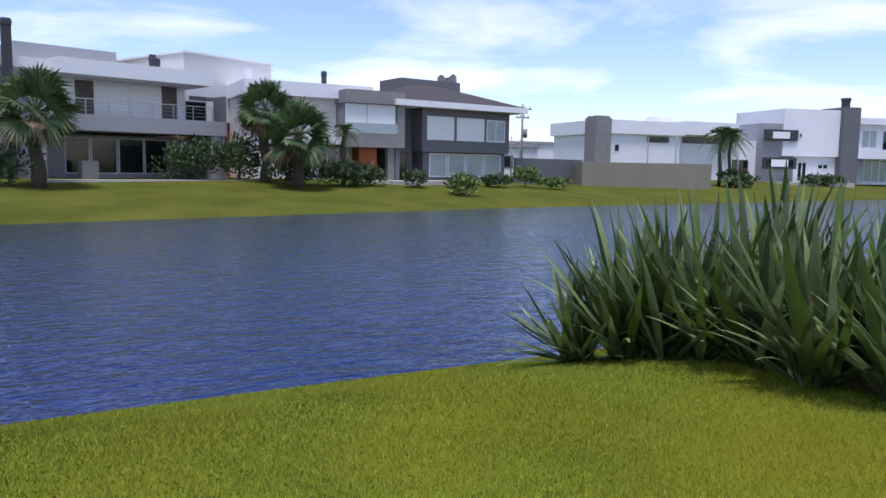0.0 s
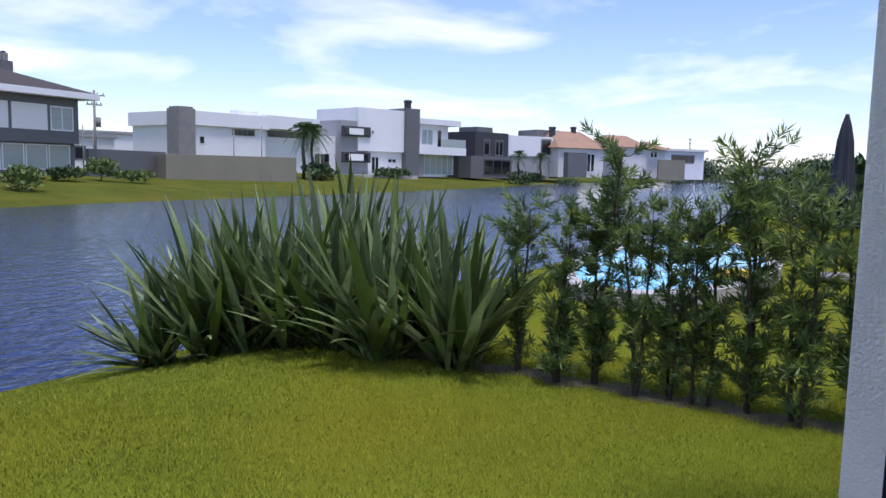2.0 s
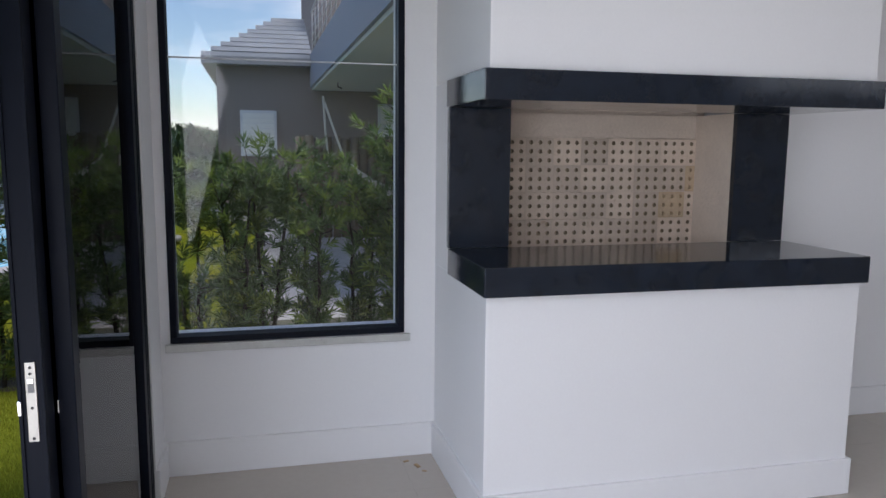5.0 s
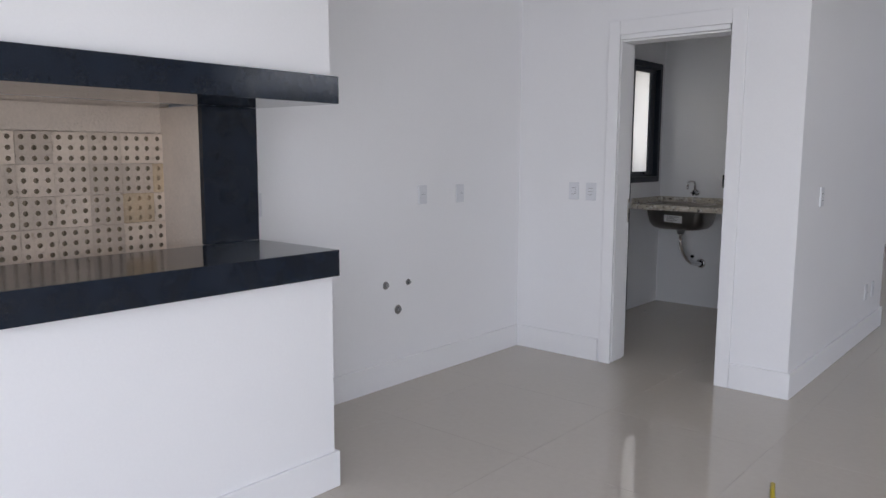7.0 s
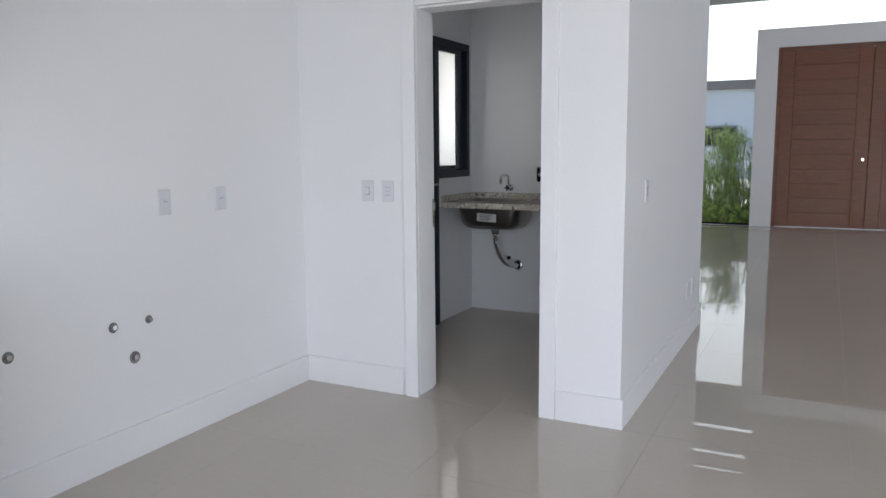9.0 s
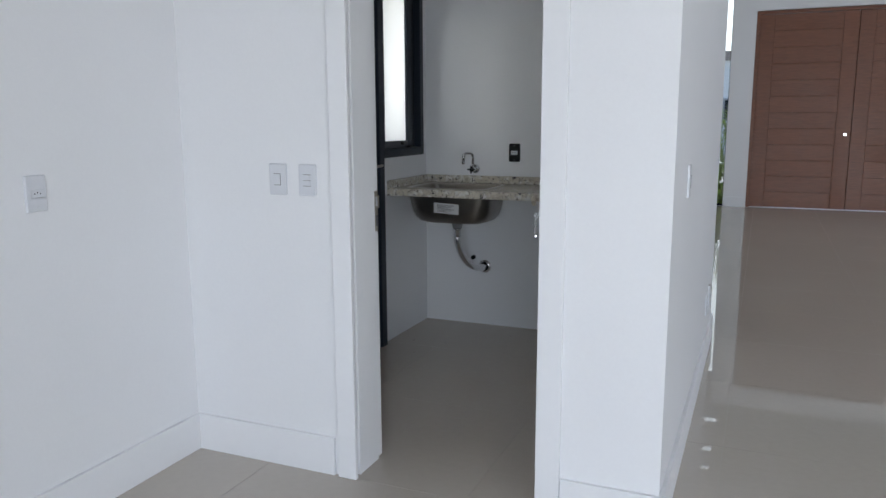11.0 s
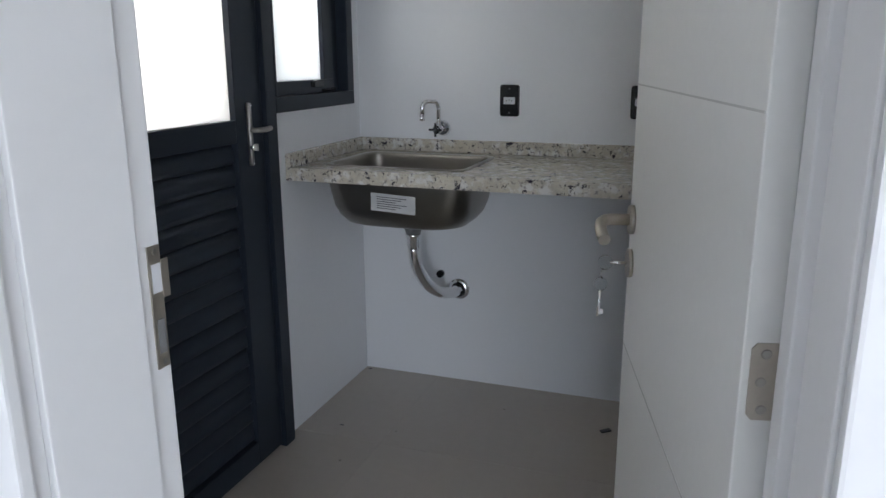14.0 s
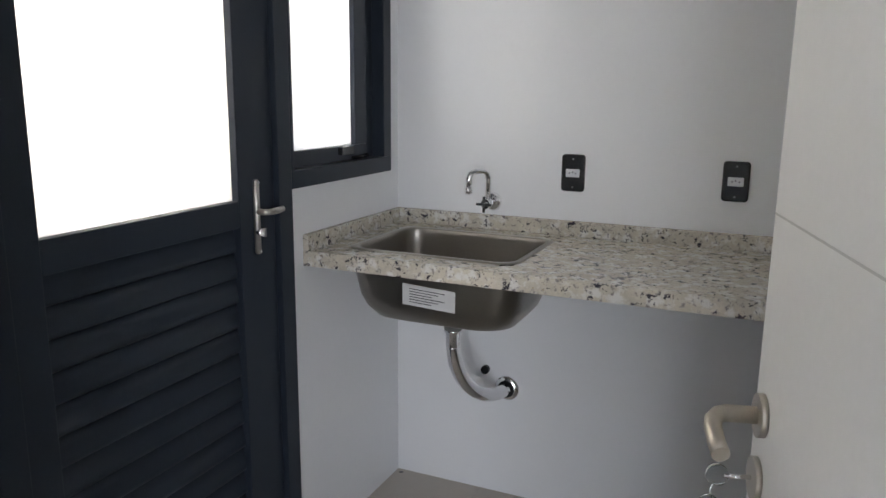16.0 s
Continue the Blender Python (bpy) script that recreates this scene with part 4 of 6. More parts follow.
for i in range(6):
    part("print_line", box(-0.06, 0.05 - 0.02 * (i % 3), -0.0012, -0.0007, 0.018 - i * 0.008, 0.0205 - i * 0.008), M["ink"], lb)
dr = part("drain_fitting", tube([(scx, scy, 0.744), (scx, scy, 0.725), (scx, scy, 0.700)], [0.040, 0.036, 0.027], 18), M["plastic_grey"], sk)
part("nut", tube([(scx, scy, 0.700), (scx, scy, 0.692), (scx, scy, 0.690), (scx, scy, 0.645)], [0.029, 0.029, 0.024, 0.022], 18), M["chrome"], sk)
pts, rad = [], []
p0, p1, p2, p3 = Vector((scx, scy, 0.645)), Vector((scx, scy, 0.53)), Vector((2.915, -7.66, 0.385)), Vector((2.876, YU + 0.012, 0.403))
for i in range(69):
    t = i / 68
    pts.append(p0 * (1 - t) ** 3 + p1 * 3 * t * (1 - t) ** 2 + p2 * 3 * t * t * (1 - t) + p3 * t ** 3)
    rad.append(0.0225 if i % 2 else 0.0165)
part("waste_hose", tube(pts, rad, 14), M["chrome"], sk, "corrugated chrome waste hose")
part("wall_flange", tube([(2.876, YU + 0.001, 0.403), (2.876, YU + 0.006, 0.403), (2.876, YU + 0.012, 0.403)], [0.045, 0.043, 0.026], 24), M["chrome"], sk)
part("rubber_ring", tube([(2.876, YU + 0.0122, 0.403), (2.876, YU + 0.018, 0.403)], [0.031, 0.029], 20), M["plastic_black"], sk, "black rubber ring")
vs = thing("pipe_plug", "small dark pipe plug in the wall under the sink", "pipe")
part("plug", tube([(2.955, YU + 0.0005, 0.462), (2.955, YU + 0.020, 0.462)], 0.015, 12), M["plastic_black"], vs)

tp = thing("tap", "chrome wall tap with a bent spout and cross handle", "tap", pose(2.945, YU, 1.058))
part("flange", tube([(0, 0.001, 0), (0, 0.010, 0)], [0.032, 0.026], 20), M["chrome"], tp)
part("body", tube([(0, 0.008, 0), (0, 0.035, 0), (0, 0.042, 0), (0, 0.075, 0)], [0.013, 0.013, 0.017, 0.016], 14), M["chrome"], tp)
part("spout", tube([(0, 0.050, 0.010), (0, 0.050, 0.080), (0.003, 0.054, 0.098), (0.011, 0.064, 0.107), (0.032, 0.092, 0.107), (0.041, 0.104, 0.100), (0.045, 0.109, 0.084), (0.045, 0.109, 0.055)], 0.0092, 12), M["chrome"], tp)
part("nozzle", tube([(0.045, 0.109, 0.055), (0.045, 0.109, 0.036)], 0.0112, 12), M["chrome"], tp)
ch = bmesh.new()
for a in (0, 90):
    c, s = math.cos(radians(a)) * 0.026, math.sin(radians(a)) * 0.026
    add_tube(ch, [(-c, 0.088, -s - 0.0), (c, 0.088, s)], 0.0045, 8)
part("cross_handle", ch, M["plastic_black"], tp, "small cross handle")
part("stem", tube([(0, 0.075, 0), (0, 0.092, 0)], 0.006, 8), M["chrome"], tp)

# The dark one at (2.225, -7.55) stands for a black insect.
for k, (xx, yy, a, s) in enumerate(((3.20, -1.31, 15, 0.9), (3.14, -1.33, 60, 0.5), (3.26, -1.27, 110, 0.6), (2.225, -7.55, 40, 1.0), (3.16, -7.28, 10, 0.35), (3.05, -7.05, 70, 0.2), (2.62, -7.6, 0, 0.18), (2.95, -7.3, 20, 0.15), (3.28, -7.79, 30, 0.4))):
    db = thing("debris", "small brown scrap lying on the floor tiles" if yy > -5 else "small dark scrap lying on the floor tiles", "debris", pose(xx, yy, 0, 0, 0, a), "scraps on the floor")
    part("scrap", box(-0.02 * s, 0.02 * s, -0.009 * s, 0.009 * s, 0.0002, 0.006 * s, 0.0015 * s), M["ink"] if yy < -5 else M["debris"], db)
db = thing("yellow_hose", "short yellow plastic hose lying on the floor tiles", "hose", pose(0, 0, 0))
part("hose", tube([(1.125, -4.24, 0.012), (1.10, -4.15, 0.014), (1.05, -4.0, 0.012), (0.98, -3.8, 0.010), (0.95, -3.6, 0.010)], 0.010, 8), M["yellow"], db)

# ---------------------------------------------------------------- entrance
en = thing("entrance_portal", "white painted portal around the entrance doors", "portal", kind="structure")
part("portal_side", box(1.40, 1.74, YE - 0.16, YE - 0.001, 0, 3.0), M["wall"], en)
part("portal_side", box(-1.74, -1.40, YE - 0.16, YE - 0.001, 0, 3.0), M["wall"], en)
part("portal_head", box(-1.74, 1.74, YE - 0.16, YE - 0.001, 3.0, 3.31), M["wall"], en)
ed = thing("entrance_door", "tall reddish timber double door with horizontal boards", "door", kind="structure")
# Unseen strip added behind the leaves to stop daylight leaking through their gap.
part("meeting_stile", box(-0.04, 0.04, YE - 0.11, YE - 0.0905, 0.012, 2.94), M["timber"], ed)
for xa, xb in ((0.006, 1.345), (-1.345, -0.006)):
    le = part("door_leaf", box(xa, xb, YE - 0.09, YE - 0.06, 0.012, 2.94), M["timber"], ed)
    part("stile", box(xa, xa + 0.20, YE - 0.06, YE - 0.040, 0.012, 2.94, 0.003), M["timber"], le)
    part("stile", box(xb - 0.20, xb, YE - 0.06, YE - 0.040, 0.012, 2.94, 0.003), M["timber"], le)
    nb = 12
    for i in range(nb):
        h = (2.94 - 0.012) / nb
        part("board", box(xa + 0.202, xb - 0.202, YE - 0.06, YE - 0.045, 0.012 + i * h + 0.002, 0.012 + (i + 1) * h - 0.002, 0.004), M["timber"], le)
    if xa > 0:
        part("lock", box((0.055 if xa > 0 else -0.095), (0.095 if xa > 0 else -0.055), YE - 0.04, YE - 0.03, 1.12, 1.165, 0.004), M["chrome"], le, "square chrome lock")
for b in (box(1.345, 1.40, YE - 0.12, YE - 0.02, 0, 2.995, 0.004), box(-1.40, -1.345, YE - 0.12, YE - 0.02, 0, 2.995, 0.004), box(-1.345, 1.345, YE - 0.12, YE - 0.02, 2.945, 2.995, 0.004)):
    part("frame", b, M["timber"], ed)
sl = thing("entrance_glazing", "tall clear glazing beside and over the entrance doors", "window", kind="structure")
for b in (box(1.742, 2.56, YE - 0.12, YE - 0.115, 0.03, 3.32), box(-1.72, 2.56, YE - 0.12, YE - 0.115, 3.33, 4.84)):
    part("pane", b, M["glass"], sl).visible_shadow = False
part("bottom_rail", box(1.742, 2.56, YE - 0.135, YE - 0.10, 0.0, 0.03), M["alu_black"], sl)
part("stile", box(1.7405, 1.752, YE - 0.135, YE - 0.161, 0.03, 3.3), M["alu_black"], sl)
# canopy with slots over the entrance
cb = bmesh.new()
for a, b in ((-16.7, -16.12), (-17.5, -17.3), (-19.0, -18.2), (-21.1, -19.8), (-22.4, -21.6)):
    add_box(cb, 1.75, 3.4, a, b, 4.87, 5.09)
add_box(cb, 3.4, 6.0, -22.4, -16.12, 4.87, 5.09)
add_box(cb, -4.0, 1.75, -22.4, -16.12, 4.87, 5.09)
for xx, yy in ((5.8, -22.2), (-3.8, -22.2)):
    add_box(cb, xx - 0.15, xx + 0.15, yy - 0.15, yy + 0.15, -0.2, 4.87)
structure("entrance_canopy", cb, M["h_lgrey"], "grey slotted canopy over the entrance", "canopy")

# ---------------------------------------------------------------- floor tiles
TS = 0.85
tile_mesh = mesh_of("tile", box(0.0007, TS - 0.0007, 0.0007, TS - 0.0007, -0.01, 0.0), M["floor"])
for i in range(13):
    for k in range(20):
        xa, ya_ = 2.97 - TS * i, -16.55 + TS * k
        a0, a1, b0, b1 = max(xa, -6.5), min(xa + TS, XW), max(ya_, YE), min(ya_ + TS, -0.21)
        if a1 - a0 < 0.05 or b1 - b0 < 0.05:
            continue
        if a1 - a0 > TS - 1e-4 and b1 - b0 > TS - 1e-4:
            o = part("tile", tile_mesh, None, floor)
            o.location = (xa, ya_, 0)
        else:
            part("tile", box(a0 + 0.0007, a1 - 0.0007, b0 + 0.0007, b1 - 0.0007, -0.01, 0.0), M["floor"], floor)
# ---------------------------------------------------------------- outdoors: ground and lake
WATER = -0.85
SX = [-80, -1.7, 5.4, 12.8, 23.4, 44, 77, 112, 190, 420]
SY = [20, 31, 32.7, 34.5, 36.9, 39.2, 43.4, 52, 56, 60]


def smooth(a, b, v):
    t = min(1.0, max(0.0, (v - a) / (b - a)))
    return t * t * (3 - 2 * t)


def shore_near(x):
    return 7.4 + 0.1 * math.sin(x * 0.35) if x < 60 else 7.4 + (x - 60) * 0.02


def ground_z(x, y):
    sn = shore_near(x)
    sf = float(np.interp(x, SX, SY))
    if y < sn + 1.0:
        return -0.25 - 0.68 * smooth(4.4, sn + 0.75, y)
    if y > sf - 1.0:
        k = 0.10 if x < 30 else 0.10 - 0.04 * min(1, (x - 30) / 8)
        d = y - sf
        return -1.0 + 0.15 * smooth(-1.0, 0.0, d) + min(1.35, max(0.0, d) * k)
    return -1.6


def make_ground():
    xs = sorted({round(v, 3) for v in [*np.linspace(-3000, -100, 9), *np.linspace(-100, -12, 23), *np.arange(-12, 22, 0.5), *np.arange(22, 130, 2.0), *np.linspace(130, 420, 20), *np.linspace(420, 3000, 8)]})
    ys = sorted({round(v, 3) for v in [*np.linspace(-3000, -40, 9), *np.arange(-40, 0, 2.0), *np.arange(0, 10, 0.25), *np.arange(10, 28, 2.0), *np.arange(28, 70, 0.75), *np.linspace(70, 200, 14), *np.linspace(200, 3000, 8)]})
    bm = bmesh.new()
    gv = [[bm.verts.new((x, y, ground_z(x, y) if not (-6.7 < x < 3.5 and -16.1 < y < -0.1) else -0.24)) for x in xs] for y in ys]
    for a, b in zip(gv, gv[1:]):
        for i in range(len(xs) - 1):
            f = bm.faces.new((a[i], a[i + 1], b[i + 1], b[i]))
            f.smooth = True
    return bm


gd = structure("ground", make_ground(), M["lawn"], "mown yellow-green lawn sloping to the lake", "lawn")
gd.data.materials.append(M["bank"])
for pg in gd.data.polygons:
    pg.material_index = 1 if pg.center.y > 15 else 0
bm = bmesh.new()
bm.faces.new([bm.verts.new(p) for p in ((-400, 0, WATER), (500, 0, WATER), (500, 75, WATER), (-400, 75, WATER))])
structure("water", bm, M["water"], "dark blue rippled lake", "lake")


def mesh_from_arrays(name, verts, faces, material):
    me = bpy.data.meshes.new(name)
    nv, nf, k = len(verts), len(faces), faces.shape[1]
    me.vertices.add(nv)
    me.vertices.foreach_set("co", np.asarray(verts, np.float32).ravel())
    me.loops.add(nf * k)
    me.loops.foreach_set("vertex_index", np.asarray(faces, np.int32).ravel())
    me.polygons.add(nf)
    me.polygons.foreach_set("loop_start", np.arange(0, nf * k, k, dtype=np.int32))
    me.update(calc_edges=True)
    me.materials.append(material)
    return me


def make_grass(count):
    rng = np.random.default_rng(3)
    # denser towards the house door
    y = 0.15 + 7.2 * rng.random(count) ** 1.35
    x = -4.5 + 11.2 * rng.random(count)
    z = np.array([ground_z(a, b) for a, b in zip(x, y)])
    a = rng.random(count) * 2 * np.pi
    h = 0.012 + 0.018 * rng.random(count)
    w = 0.0012 + 0.0008 * rng.random(count) + 0.0005 * y
    lean = 0.9 * rng.random(count)
    b = rng.random(count) * 2 * np.pi
    v = np.empty((count, 3, 3))
    v[:, 0] = np.stack([x - w * np.cos(a), y - w * np.sin(a), z - 0.004], 1)
    v[:, 1] = np.stack([x + w * np.cos(a), y + w * np.sin(a), z - 0.004], 1)
    v[:, 2] = np.stack([x + h * lean * np.cos(b), y + h * lean * np.sin(b), z + h], 1)
    return mesh_from_arrays("grass", v.reshape(-1, 3), np.arange(count * 3).reshape(-1, 3), M["grass"])


tagged(new("grass", make_grass(560000)), "short yellow-green mown grass blades", "grass", kind="stuff")
# soil of the planted border; its dark colour also stands for the hedge's shadow
bm = bmesh.new()
for i in range(60):
    y = -5.0 + i * 0.2
    x = 5.62 + 0.06 * math.sin(i * 1.7) - (0.10 * max(0, y - 3.2) ** 1.2)
    w = 0.13 + 0.05 * math.sin(i * 2.3)
    vs = [bm.verts.new((x + dx, y, ground_z(x, y) + dz)) for dx, dz in ((-w, -0.01), (-w * 0.4, 0.012), (w * 0.5, 0.014), (w + 0.2, -0.01))]
    if i:
        for a in range(3):
            bm.faces.new((pv[a], pv[a + 1], vs[a + 1], vs[a])).smooth = True
    pv = vs
tagged(part("planting_bed", bm, M["soil"]), "narrow dark strip of bed soil and painted shade under the hedge", "soil", kind="stuff")

# ---------------------------------------------------------------- plants


def stuff(name, me, material, parent, label=""):
    return tagged(part(name, me, material, parent, label), kind="stuff")


rnd = random.Random(11)


def blade_mesh(name, length, width, bend, fold, material, seed):
    """A sword-shaped leaf, folded along its middle, that rises along +z and bends towards +x."""
    bm = bmesh.new()
    r = random.Random(seed)
    tw = r.uniform(-0.5, 0.5)
    prev = None
    n_ = 8
    x = z = 0.0
    a = 0.0
    for i in range(n_ + 1):
        t = i / n_
        w = width * (0.55 + 0.9 * t if t < 0.5 else 1.0 * (1 - ((t - 0.5) / 0.5) ** 1.7) + 0.01)
        c, s = math.cos(tw * t), math.sin(tw * t)
        mid = Vector((x, 0, z))
        side = Vector((-s * math.cos(a), c, s * math.sin(a)))
        nrm = Vector((math.cos(a), 0, -math.sin(a)))
        row = [bm.verts.new(mid - side * w + nrm * fold * w), bm.verts.new(mid), bm.verts.new(mid + side * w + nrm * fold * w)]
        if prev:
            for k in range(2):
                bm.faces.new((prev[k], prev[k + 1], row[k + 1], row[k])).smooth = True
        prev = row
        a += bend / n_ * (0.3 + 1.6 * t * t)
        x += math.sin(a) * length / n_
        z += math.cos(a) * length / n_
    return mesh_of(name, bm, material)


flax_meshes = [blade_mesh("leaf", 1.0, 0.033 + 0.005 * (i % 3), b, 0.35, M["flax_light"] if i in (2, 7) else M["flax"], i) for i, b in enumerate((0.05, 0.15, 0.25, 0.3, 0.45, 0.12, 0.8, 0.2, 0.55, 1.0))]
flax_dead = blade_mesh("leaf", 1.0, 0.022, 0.9, 0.3, M["flax_dead"], 50)


def flax(x, y, height, leaves, spread, lean=(0, 0), dying=0.015, label="large clump of dark green sword-leaved flax"):
    th = thing("flax_plant", label, "plant", pose(x, y, ground_z(x, y) - 0.02), "flax clumps along the lake edge")
    for i in range(leaves):
        t = (i + 0.5) / leaves
        dead = rnd.random() < dying
        me = flax_dead if dead else flax_meshes[rnd.randrange(6) if t < 0.6 else rnd.randrange(10)]
        ob = part("leaf", me, None, th, "orange dying leaf" if dead else "")
        tilt = spread * (t ** 0.7) * rnd.uniform(0.75, 1.15)
        az = rnd.uniform(0, 360)
        L = height * rnd.uniform(0.72, 1.08) * (1.05 - 0.30 * t) * (0.6 if dead else 1)
        r = 0.16 * rnd.random() ** 0.5
        az2 = rnd.uniform(0, 2 * math.pi)
        wid = rnd.uniform(0.8, 1.25)
        rot = Euler((0, radians(tilt), radians(az)), "XYZ").to_matrix().to_4x4()
        ob.matrix_basis = Matrix.Translation((r * math.cos(az2), r * math.sin(az2), 0)) @ Euler((radians(lean[0]), radians(lean[1]), 0)).to_matrix().to_4x4() @ rot @ Matrix.Diagonal((L, L * 0.3 + wid * 0.7, L, 1))
    return th


flax(4.50, 5.75, 1.05, 60, 68, (0, -12))
flax(4.85, 5.45, 1.45, 105, 54, (0, -6))
flax(5.02, 5.18, 1.50, 85, 48)
flax(5.25, 4.95, 1.60, 100, 54)
flax(5.45, 4.40, 1.64, 100, 54)
flax(5.35, 3.85, 1.54, 100, 55)
flax(5.50, 3.15, 1.42, 115, 54, dying=0.06, label="clump of green flax with a few orange dying leaves")
flax(5.95, 4.6, 1.68, 60, 40)
flax(5.95, 3.7, 1.55, 60, 42)


def shrub(name, seed, height, width, tufts):
    """A thin podocarpus: a few upright stems with tufts of narrow leaves."""
    r = random.Random(seed)
    th = thing(name, "slender podocarpus hedge shrub with tufts of narrow leaves", "shrub", None, "podocarpus shrubs in the hedge")
    tb = bmesh.new()
    V, Fc, V2, F2 = [], [], [], []
    stems = []
    for s in range(r.choice((2, 2, 3))):
        bx, by = r.uniform(-0.06, 0.06), r.uniform(-0.08, 0.08)
        tx, ty = r.uniform(-0.12, 0.12), r.uniform(-0.14, 0.14)
        hh = height * (1.0 if s == 0 else r.uniform(0.72, 0.95))
        pts = [Vector((bx + tx * t + r.uniform(-0.012, 0.012), by + ty * t + r.uniform(-0.012, 0.012), hh * t)) for t in [i / 9 for i in range(10)]]
        add_tube(tb, pts, [0.017 * (1 - 0.8 * i / 9) + 0.002 for i in range(10)], 6)
        stems.append(pts)

    def leafset(c, d, size, tip):
        A, B = (V2, F2) if tip else (V, Fc)
        d = d.normalized()
        u = d.cross(Vector((0.2, 0.3, 0.9))).normalized()
        w = d.cross(u)
        for k in range(24):
            a = r.uniform(0, 2 * math.pi)
            e = r.uniform(0.2, 1.2)
            q = (d * math.cos(e) + (u * math.cos(a) + w * math.sin(a)) * math.sin(e)).normalized()
            sd = q.cross(Vector((r.uniform(-1, 1), r.uniform(-1, 1), r.uniform(-1, 1)))).normalized() * 0.0054
            L = size * r.uniform(0.65, 1.15)
            o = c + d * r.uniform(-0.05, 0.03)
            i0 = len(A)
            A.extend((o, o + q * L * 0.45 + sd, o + q * L, o + q * L * 0.45 - sd))
            B.append((i0, i0 + 1, i0 + 2, i0 + 3))

    for i in range(tufts):
        pts = r.choice(stems)
        t = r.uniform(0.03, 1.0) ** 0.85
        if 0.75 < t * height < 1.12 and r.random() < 0.55:
            continue
        k = min(8, int(t * 9))
        p = pts[k].lerp(pts[k + 1], t * 9 - k)
        a = r.uniform(0, 2 * math.pi)
        reach = width * (0.55 + 0.60 * t - 0.8 * max(0.0, t - 0.9)) * r.uniform(0.06, 0.9)
        end = p + Vector((math.cos(a) * reach, math.sin(a) * reach, reach * r.uniform(0.15, 0.9)))
        if i % 2 == 0:
            add_tube(tb, [p, p.lerp(end, 0.5) + Vector((0, 0, -0.02)), end], [0.005, 0.0035, 0.002], 4, False)
        leafset(end, (end - p) + Vector((0, 0, 0.06)), 0.095, r.random() < 0.34 + 0.15 * (t > 0.7))
        if i % 3:
            leafset(p.lerp(end, 0.55), (end - p) + Vector((0, 0, 0.05)), 0.085, False)
    part("stem", tb, M["bark"], th)
    stuff("crown", mesh_from_arrays("crown", np.array([tuple(v) for v in V]), np.array(Fc), M["podocarpus"]), None, th)
    stuff("new_growth", mesh_from_arrays("new_growth", np.array([tuple(v) for v in V2]), np.array(F2), M["podocarpus_tip"]), None, th, "lighter green new growth")
    return th


protos = [shrub("hedge_shrub", s, h, w, n) for s, h, w, n in ((1, 1.46, 0.27, 140), (2, 1.84, 0.26, 200), (3, 1.46, 0.31, 160), (4, 1.30, 0.26, 115), (5, 1.72, 0.30, 200))]
spots = [(5.65, 2.62, 0, 0.95, 10), (5.60, 2.28, 3, 1.1, 80), (5.62, 1.98, 1, 1.02, 150), (5.58, 1.68, 0, 0.95, 220), (5.66, 1.42, 2, 0.92, 300), (5.60, 1.15, 2, 1.0, 20), (5.62, 0.87, 4, 1.06, 70),
         (5.60, 0.50, 2, 1.05, 130), (5.68, 0.20, 3, 1.2, 190), (5.62, -0.12, 0, 1.0, 250), (5.60, -0.45, 2, 1.0, 310), (5.64, -0.75, 0, 1.1, 40), (5.60, -1.05, 2, 1.0, 100),
         (5.66, -1.4, 2, 1.0, 160), (5.60, -1.75, 4, 1.12, 200), (5.62, -2.05, 1, 1.05, 280), (5.6, -2.4, 2, 1.0, 330), (5.66, -2.8, 4, 0.95, 15), (5.6, -3.2, 0, 1.1, 60), (5.64, -3.6, 2, 1.1, 110), (5.62, -4.0, 1, 0.9, 170)]
used = set()
for x, y, k, s, a in spots:
    m_ = pose(x, y, ground_z(x, y) - 0.01, 0, 0, a)
    if k not in used:
        used.add(k)
        protos[k].matrix_basis = m_ @ Matrix.Diagonal((s, s, s, 1))
    else:
        o = copy_thing(protos[k], m_)
        o.scale = (s, s, s)


def clump(name, x, y, z, w, d, h, count, leaf, material, label, category="bush", group=""):
    """A bush of many small leaves with an uneven outline."""
    r = random.Random(int(x * 13 + y * 7) + count)
    V, Fc = [], []
    lumps = [(r.uniform(-0.35, 0.35) * w, r.uniform(-0.35, 0.35) * d, r.uniform(0.3, 0.75) * h, r.uniform(0.25, 0.45)) for _ in range(7)]
    for i in range(count):
        lx, ly, lz, lr = r.choice(lumps)
        v = Vector((r.gauss(0, 1), r.gauss(0, 1), r.gauss(0, 1))).normalized() * lr * r.uniform(0.6, 1.0)
        c = Vector((lx + v.x * w, ly + v.y * d, max(0.02 * h, lz + v.z * h)))
        q = (v + Vector((r.uniform(-0.5, 0.5), r.uniform(-0.5, 0.5), 0.35))).normalized()
        sd = q.cross(Vector((r.uniform(-1, 1), r.uniform(-1, 1), r.uniform(-1, 1)))).normalized() * leaf * 0.28
        i0 = len(V)
        V.extend((c, c + q * leaf * 0.5 + sd, c + q * leaf, c + q * leaf * 0.5 - sd))
        Fc.append((i0, i0 + 1, i0 + 2, i0 + 3))
    th = thing(name, label, category, pose(x, y, z), group)
    stuff("leaves", mesh_from_arrays("leaves", np.array([tuple(v) for v in V]), np.array(Fc), material), None, th)
    part("stem", tube([(0, 0, -0.1), (0.02, 0, h * 0.5)], [0.04 * h, 0.015 * h], 6), M["bark"], th)
    return th


